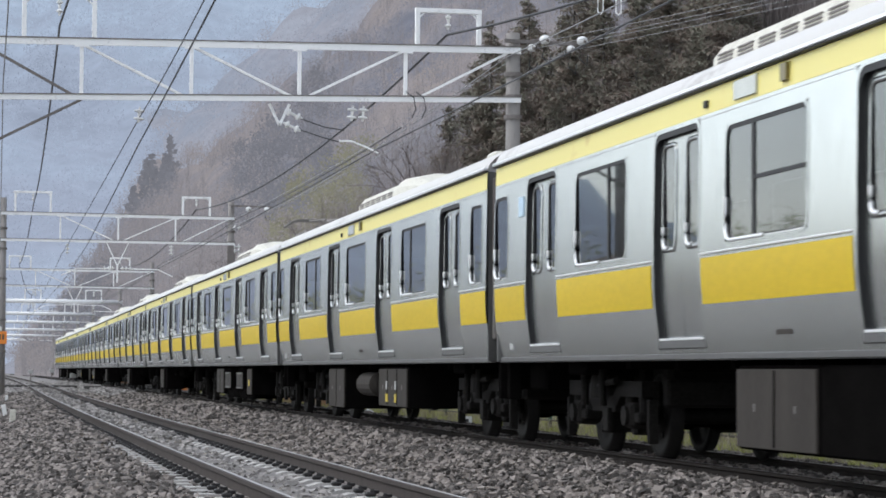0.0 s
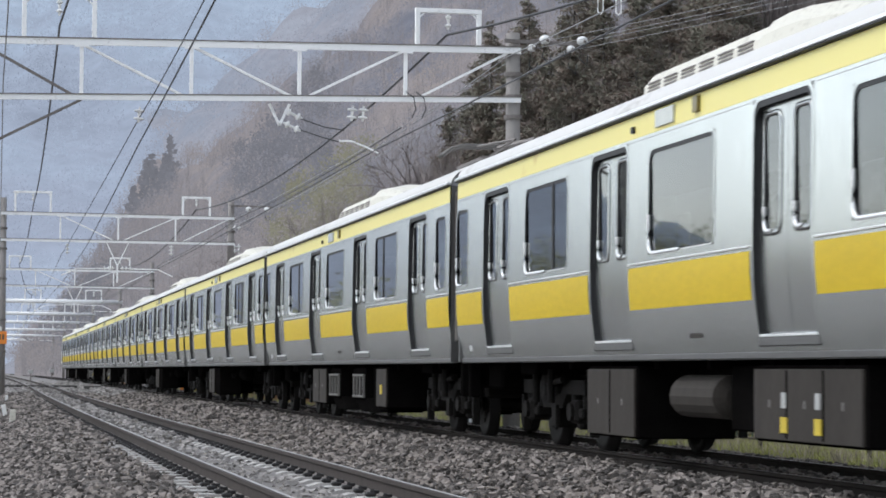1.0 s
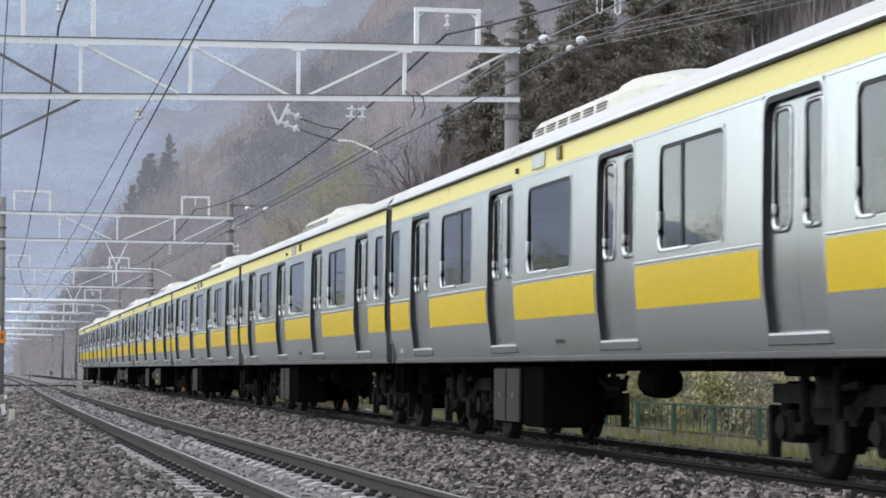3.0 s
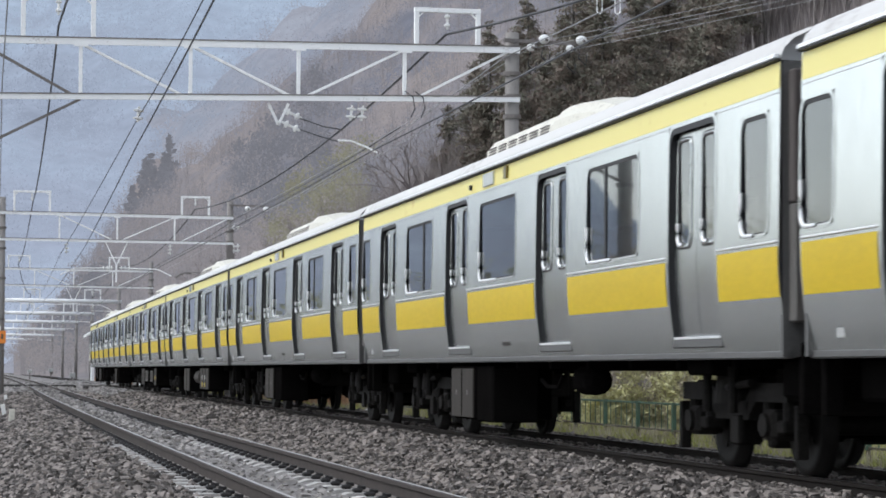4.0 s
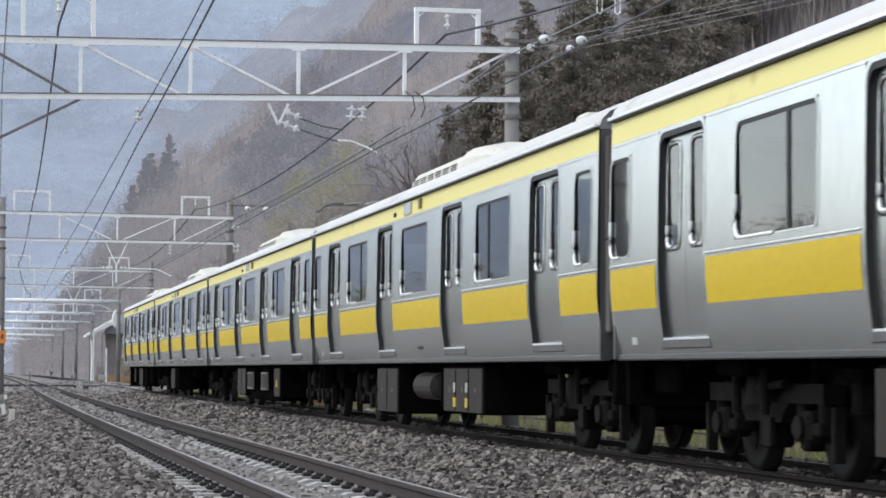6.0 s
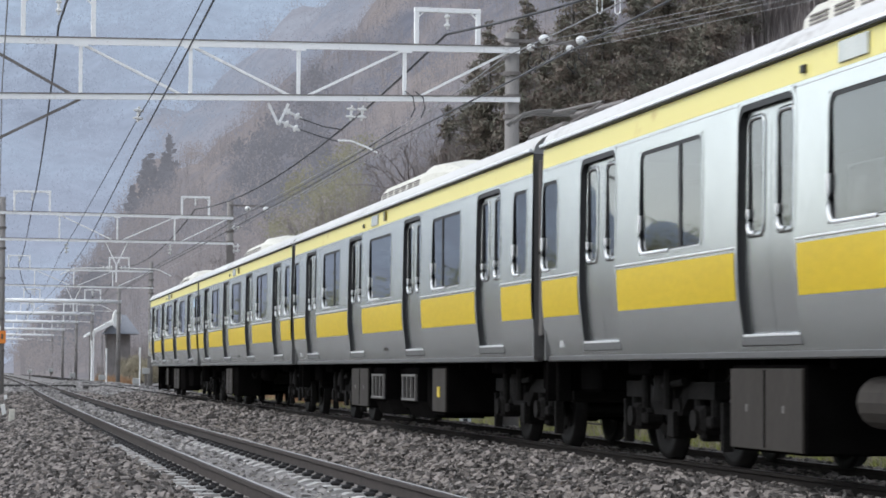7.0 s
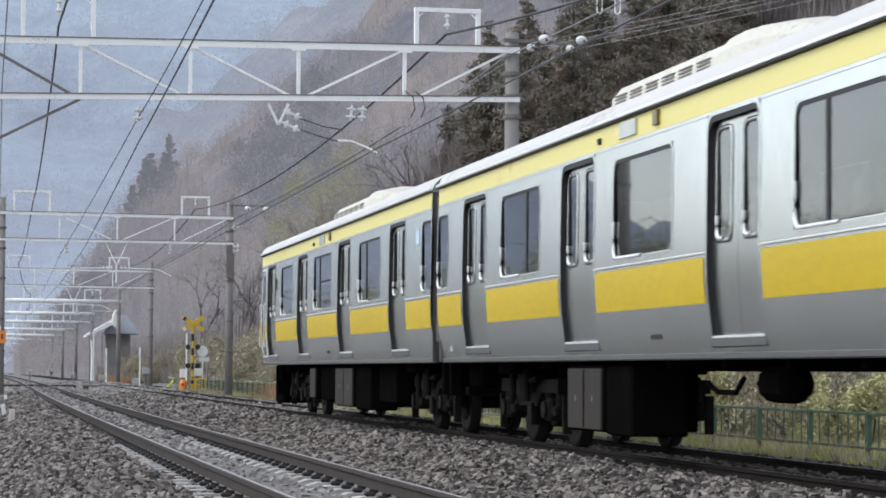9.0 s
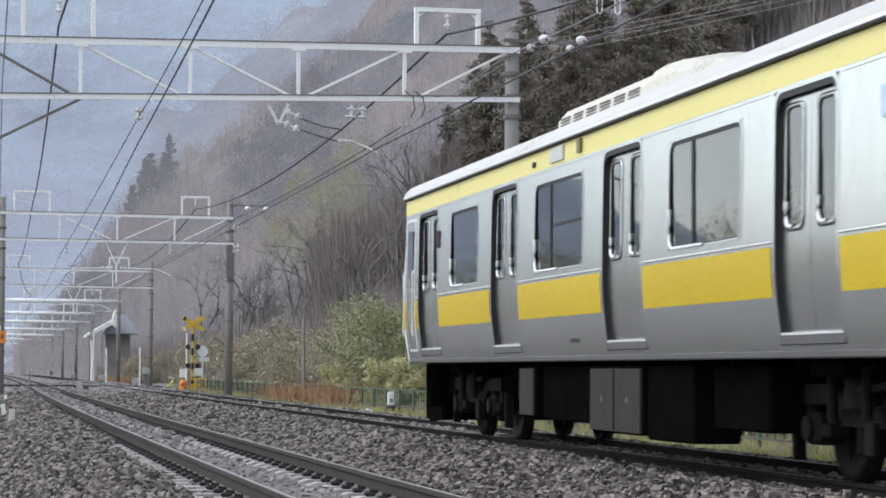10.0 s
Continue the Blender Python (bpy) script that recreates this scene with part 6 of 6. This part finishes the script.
def cedar_tree(seed, height, spread):
    """A tall conifer: boughs in whorls, each hung with small ragged sprays."""
    rng = np.random.default_rng(seed)
    tree = empty("cedar_tree", label="tall brownish-green winter cedar on the slope", category="tree", group="cedars on the slope")
    t = part("trunk", tube((0, 0, -1.0), (0, 0, height * 0.97), height * 0.016, 0.03, 8), BARK, tree)
    cs, limbs = [], []
    for k in range(int(height * 9)):
        u = rng.uniform(0.06, 1.0)
        ang = rng.uniform(0, math.tau)
        reach = spread * (1 - u) ** 0.75 * rng.uniform(0.55, 1.15) + 0.15
        n = int(30 + 230 * reach / spread)
        t = rng.uniform(0.12, 1.0, n) ** 0.7
        r = t * reach
        z = u * height - 0.26 * r + 0.10 * r * r / spread
        c = np.stack([np.cos(ang) * r, np.sin(ang) * r, z], -1) + rng.normal(size=(n, 3)) * (0.26, 0.26, 0.15) * (0.5 + reach / spread)
        cs.append(c)
        limbs.append((np.array((0, 0, u * height)), np.array((np.cos(ang) * reach, np.sin(ang) * reach, u * height - 0.16 * reach))))
    v, f = leaves(rng, np.concatenate(cs), 0.085, 0.3, 2.8)
    lb = bmesh.new()
    for a, b in limbs[::2]:
        polyline([a, b], 0.02, lb, 3)
    tagged(part("bough_wood", lb, BARK, tree), kind="stuff")
    c = from_arrays("crown", v, f, CEDAR)
    c.parent = tree
    return tree


def bush(name, seed, w, h, n, size, material, label):
    """Lobed shrub: leaves gathered in clumps on short stems, denser outside."""
    rng = np.random.default_rng(seed)
    e = empty(name, label=label, category="shrub", group=name + " thicket")
    lobes = rng.uniform(-1, 1, (int(14 + w * 7), 3)) * (w * 0.48, w * 0.48, h * 0.42) + (0, 0, h * 0.46)
    which = rng.integers(0, len(lobes), n)
    d = rng.normal(size=(n, 3))
    d /= np.linalg.norm(d, axis=1, keepdims=True)
    c = lobes[which] + d * (rng.uniform(0.5, 1.0, (n, 1)) ** 0.5) * rng.uniform(0.08, 0.24, (n, 1)) * min(w, h)
    c[:, 2] = np.maximum(c[:, 2], 0.02)
    v, f = leaves(rng, c, size, 0.0, 3.0)
    o = from_arrays("foliage", v, f, material)
    o.parent = e
    st = bmesh.new()
    for k in range(7):
        q = lobes[k % len(lobes)]
        tube((q[0] * 0.3, q[1] * 0.3, -0.1), tuple(q), 0.03, 0.012, 5, st)
    part("stems", st, BARK, e)
    return e


def growth():
    near_hill()
    rng = np.random.default_rng(21)
    cedars = [cedar_tree(s, h, w) for s, h, w in ((1, 17, 3.2), (2, 15, 2.8), (3, 13, 3.0))]
    places = [(12.6, 150), (13.2, 142), (13.9, 150), (14.6, 140), (15.3, 148), (16.1, 138), (16.9, 146), (17.8, 136), (18.4, 150),
              (13.5, 165), (15.0, 168), (16.6, 165), (18.0, 162), (12.2, 160), (11.6, 168)]
    for i, (a, r) in enumerate(places):
        x, y, z = spot(a, r)
        m = Matrix.Translation((x, y, z - 0.4)) @ Matrix.Rotation(i * 2.1, 4, "Z")
        if i < 3:
            cedars[i].matrix_basis = m
        else:
            copy_thing(cedars[i % 3], m)
    bares = [bare_tree(s, h) for s, h in ((31, 11), (32, 9.5), (33, 12), (34, 8))]
    k = 0
    for a, r in [(rng.uniform(5.2, 12.5), rng.uniform(150, 290)) for _ in range(58)] + [(11.0, 118), (10.4, 112), (11.5, 122), (9.8, 124), (9.2, 135), (8.6, 145)]:
        x, y, z = spot(a, r)
        if x - right_x(y) < 10:
            continue
        m = Matrix.Translation((x, y, z - 0.3)) @ Matrix.Rotation(k * 1.7, 4, "Z")
        if k < 4:
            bares[k].matrix_basis = m
        else:
            copy_thing(bares[k % 4], m)
        k += 1
    # tall bare trees that stand before the hill
    tall = [bare_tree(sd, h, 6) for sd, h in ((51, 15), (52, 13), (53, 16))]
    for i, (a, r) in enumerate(((10.4, 138), (9.5, 150), (11.3, 146), (12.0, 158), (9.9, 172), (8.7, 185), (10.9, 170), (11.7, 134), (7.9, 196), (7.1, 215), (6.4, 225), (5.7, 235), (19.2, 150), (20.2, 156), (19.6, 170), (18.6, 176), (12.9, 172), (21.0, 148))):
        x, y, z = spot(a, r)
        m = Matrix.Translation((x, y, z - 0.3)) @ Matrix.Rotation(i * 2.3, 4, "Z")
        if i < 3:
            tall[i].matrix_basis = m
        else:
            copy_thing(tall[i % 3], m)
    # brushwood over the whole slope
    m = 5200
    y = rng.uniform(105, 300, m)
    d = 9.5 + 46 * rng.random(m) ** 1.3
    x = 7.562 + BENDS(y) + d
    b = np.stack([x, y, near_hill_z(x, y) - 0.1], -1)
    stuff("brushwood", tufts(rng, b, 5.2, 1.4, 16, 0.028), TWIG, "tall leafless saplings on the slope", "brushwood")
    m = 2600
    a, r = np.radians(rng.uniform(8.6, 22.5, m)), rng.uniform(152, 192, m)
    x, y = r * np.sin(a), r * np.cos(a)
    b = np.stack([x, y, near_hill_z(x, y) - 0.2], -1)
    stuff("brushwood", tufts(rng, b, 10.5, 2.4, 34, 0.030), TWIG_WOODS, "tall leafless brown woods behind the cedars", "woods")
    n = 14000
    y = rng.uniform(45, 330, n)
    d = 8.5 + 60 * rng.random(n) ** 1.6
    x = 7.562 + BENDS(y) + d
    b = np.stack([x, y, near_hill_z(x, y) - 0.1], -1)
    stuff("brushwood", tufts(rng, b[: n // 2], 2.6, 0.9, 12, 0.03), TWIG, "leafless grey-brown brushwood on the slope", "brushwood")
    stuff("brushwood", tufts(rng, b[n // 2:], 1.5, 0.7, 12, 0.035), DRY, "dry brown weeds and vines on the slope", "brushwood")
    # shrubs by the fence
    kinds = [bush("evergreen_shrub", 41, 3.4, 3.6, 22000, 0.042, LEAF, "dense dark evergreen shrub behind the fence"),
             bush("evergreen_shrub", 42, 2.6, 2.4, 15000, 0.042, LEAF, "dense dark evergreen shrub behind the fence"),
             bush("bamboo_grass", 43, 2.6, 1.7, 13000, 0.040, LEAF_LIGHT, "yellow-green bamboo grass behind the fence"),
             bush("dry_thicket", 44, 3.0, 2.2, 10000, 0.036, DRY, "dry brown thicket behind the fence")]
    used = set()
    for i, (which, a, r, s) in enumerate(((0, 10.1, 92, 1.2), (0, 10.4, 86, 1.15), (3, 9.0, 97, 1.0), (2, 9.7, 80, 1.0), (2, 8.7, 92, 0.9), (3, 8.0, 100, 1.0), (3, 7.6, 112, 1.1), (3, 7.0, 122, 1.1), (3, 8.2, 106, 1.3), (3, 7.9, 118, 1.4), (3, 7.3, 128, 1.6), (3, 8.9, 110, 1.2), (3, 7.2, 118, 1.5), (3, 7.7, 126, 1.3), (3, 8.3, 130, 1.8), (3, 9.1, 122, 1.6), (3, 9.3, 112, 1.4), (3, 7.4, 138, 1.5), (3, 6.3, 175, 1.8), (1, 10.2, 98, 1.7),
                                          (2, 8.2, 112, 0.9), (3, 7.5, 122, 1.0), (3, 6.6, 168, 1.6), (3, 8.8, 104, 1.0), (2, 10.6, 80, 1.0), (0, 10.8, 92, 1.1), (1, 11.4, 80, 1.0), (0, 11.8, 88, 1.0), (2, 12.4, 68, 1.0),
                                          (1, 13.0, 74, 1.0), (2, 14.2, 60, 1.0), (1, 14.8, 66, 1.0), (2, 16.4, 52, 1.0), (3, 17.6, 52, 0.9), (2, 18.8, 46, 0.9), (3, 20.5, 43, 0.9), (2, 21.6, 41, 0.8), (3, 6.0, 182, 1.6), (3, 5.7, 190, 1.6), (3, 3.9, 222, 1.2), (3, 3.5, 226, 1.2), (3, 4.5, 216, 1.3),
                                          (3, 8.6, 125, 1.3), (1, 9.3, 115, 1.3), (0, 9.9, 105, 1.2), (3, 7.1, 150, 1.4), (3, 7.7, 138, 1.1))):
        x, y, z = spot(a, r)
        x = max(x, right_x(y) + 5.4 + 1.45 * s)
        z = float(near_hill_z(np.array(x), np.array(y)))
        m = Matrix.Translation((x, y, z - 0.05)) @ Matrix.Rotation(i * 1.3, 4, "Z")
        if which not in used:
            used.add(which)
            kinds[which].matrix_basis = m
        else:
            copy_thing(kinds[which], m @ Matrix.Scale(s, 4))
    # verge: grass and dead weeds between the ballast and the slope
    n = 16000
    y = 26 + 134 * rng.random(n) ** 1.9
    d = rng.uniform(4.0, 10.5, n)
    x = 7.562 + BENDS(y) + d
    g = np.stack([x, y, np.where(d > 7.5, near_hill_z(x, y), ground_z(x, y)) - 0.02], -1)
    stuff("verge_grass", tufts(rng, g[:11000], 0.26, 0.22, 9, 0.014), GRASS, "pale green grass along the fence", "grass")
    stuff("verge_weeds", tufts(rng, g[11000:], 0.36, 0.25, 9, 0.010), DRY, "dry brown weeds along the fence", "weeds")
    m = 900
    y = np.concatenate([rng.normal(86, 3.0, m // 2), rng.normal(93, 5, m // 4), rng.normal(205, 9, m // 4)])
    d = np.concatenate([rng.uniform(4.3, 6.2, 3 * m // 4), rng.uniform(2.6, 4.5, m // 4)])
    x = 7.562 + BENDS(y) + d
    stuff("russet_weeds", tufts(rng, np.stack([x, y, ground_z(x, y)], -1), 0.85, 0.35, 12, 0.02), RUST_WEED, "russet dead weeds beside the fence", "weeds")


def build():
    ground()
    hills()
    growth()
    overhead()
    crossing()
    lineside()
    fence()
    train()
    tracks()
    ballast_stones()


build()
motions()
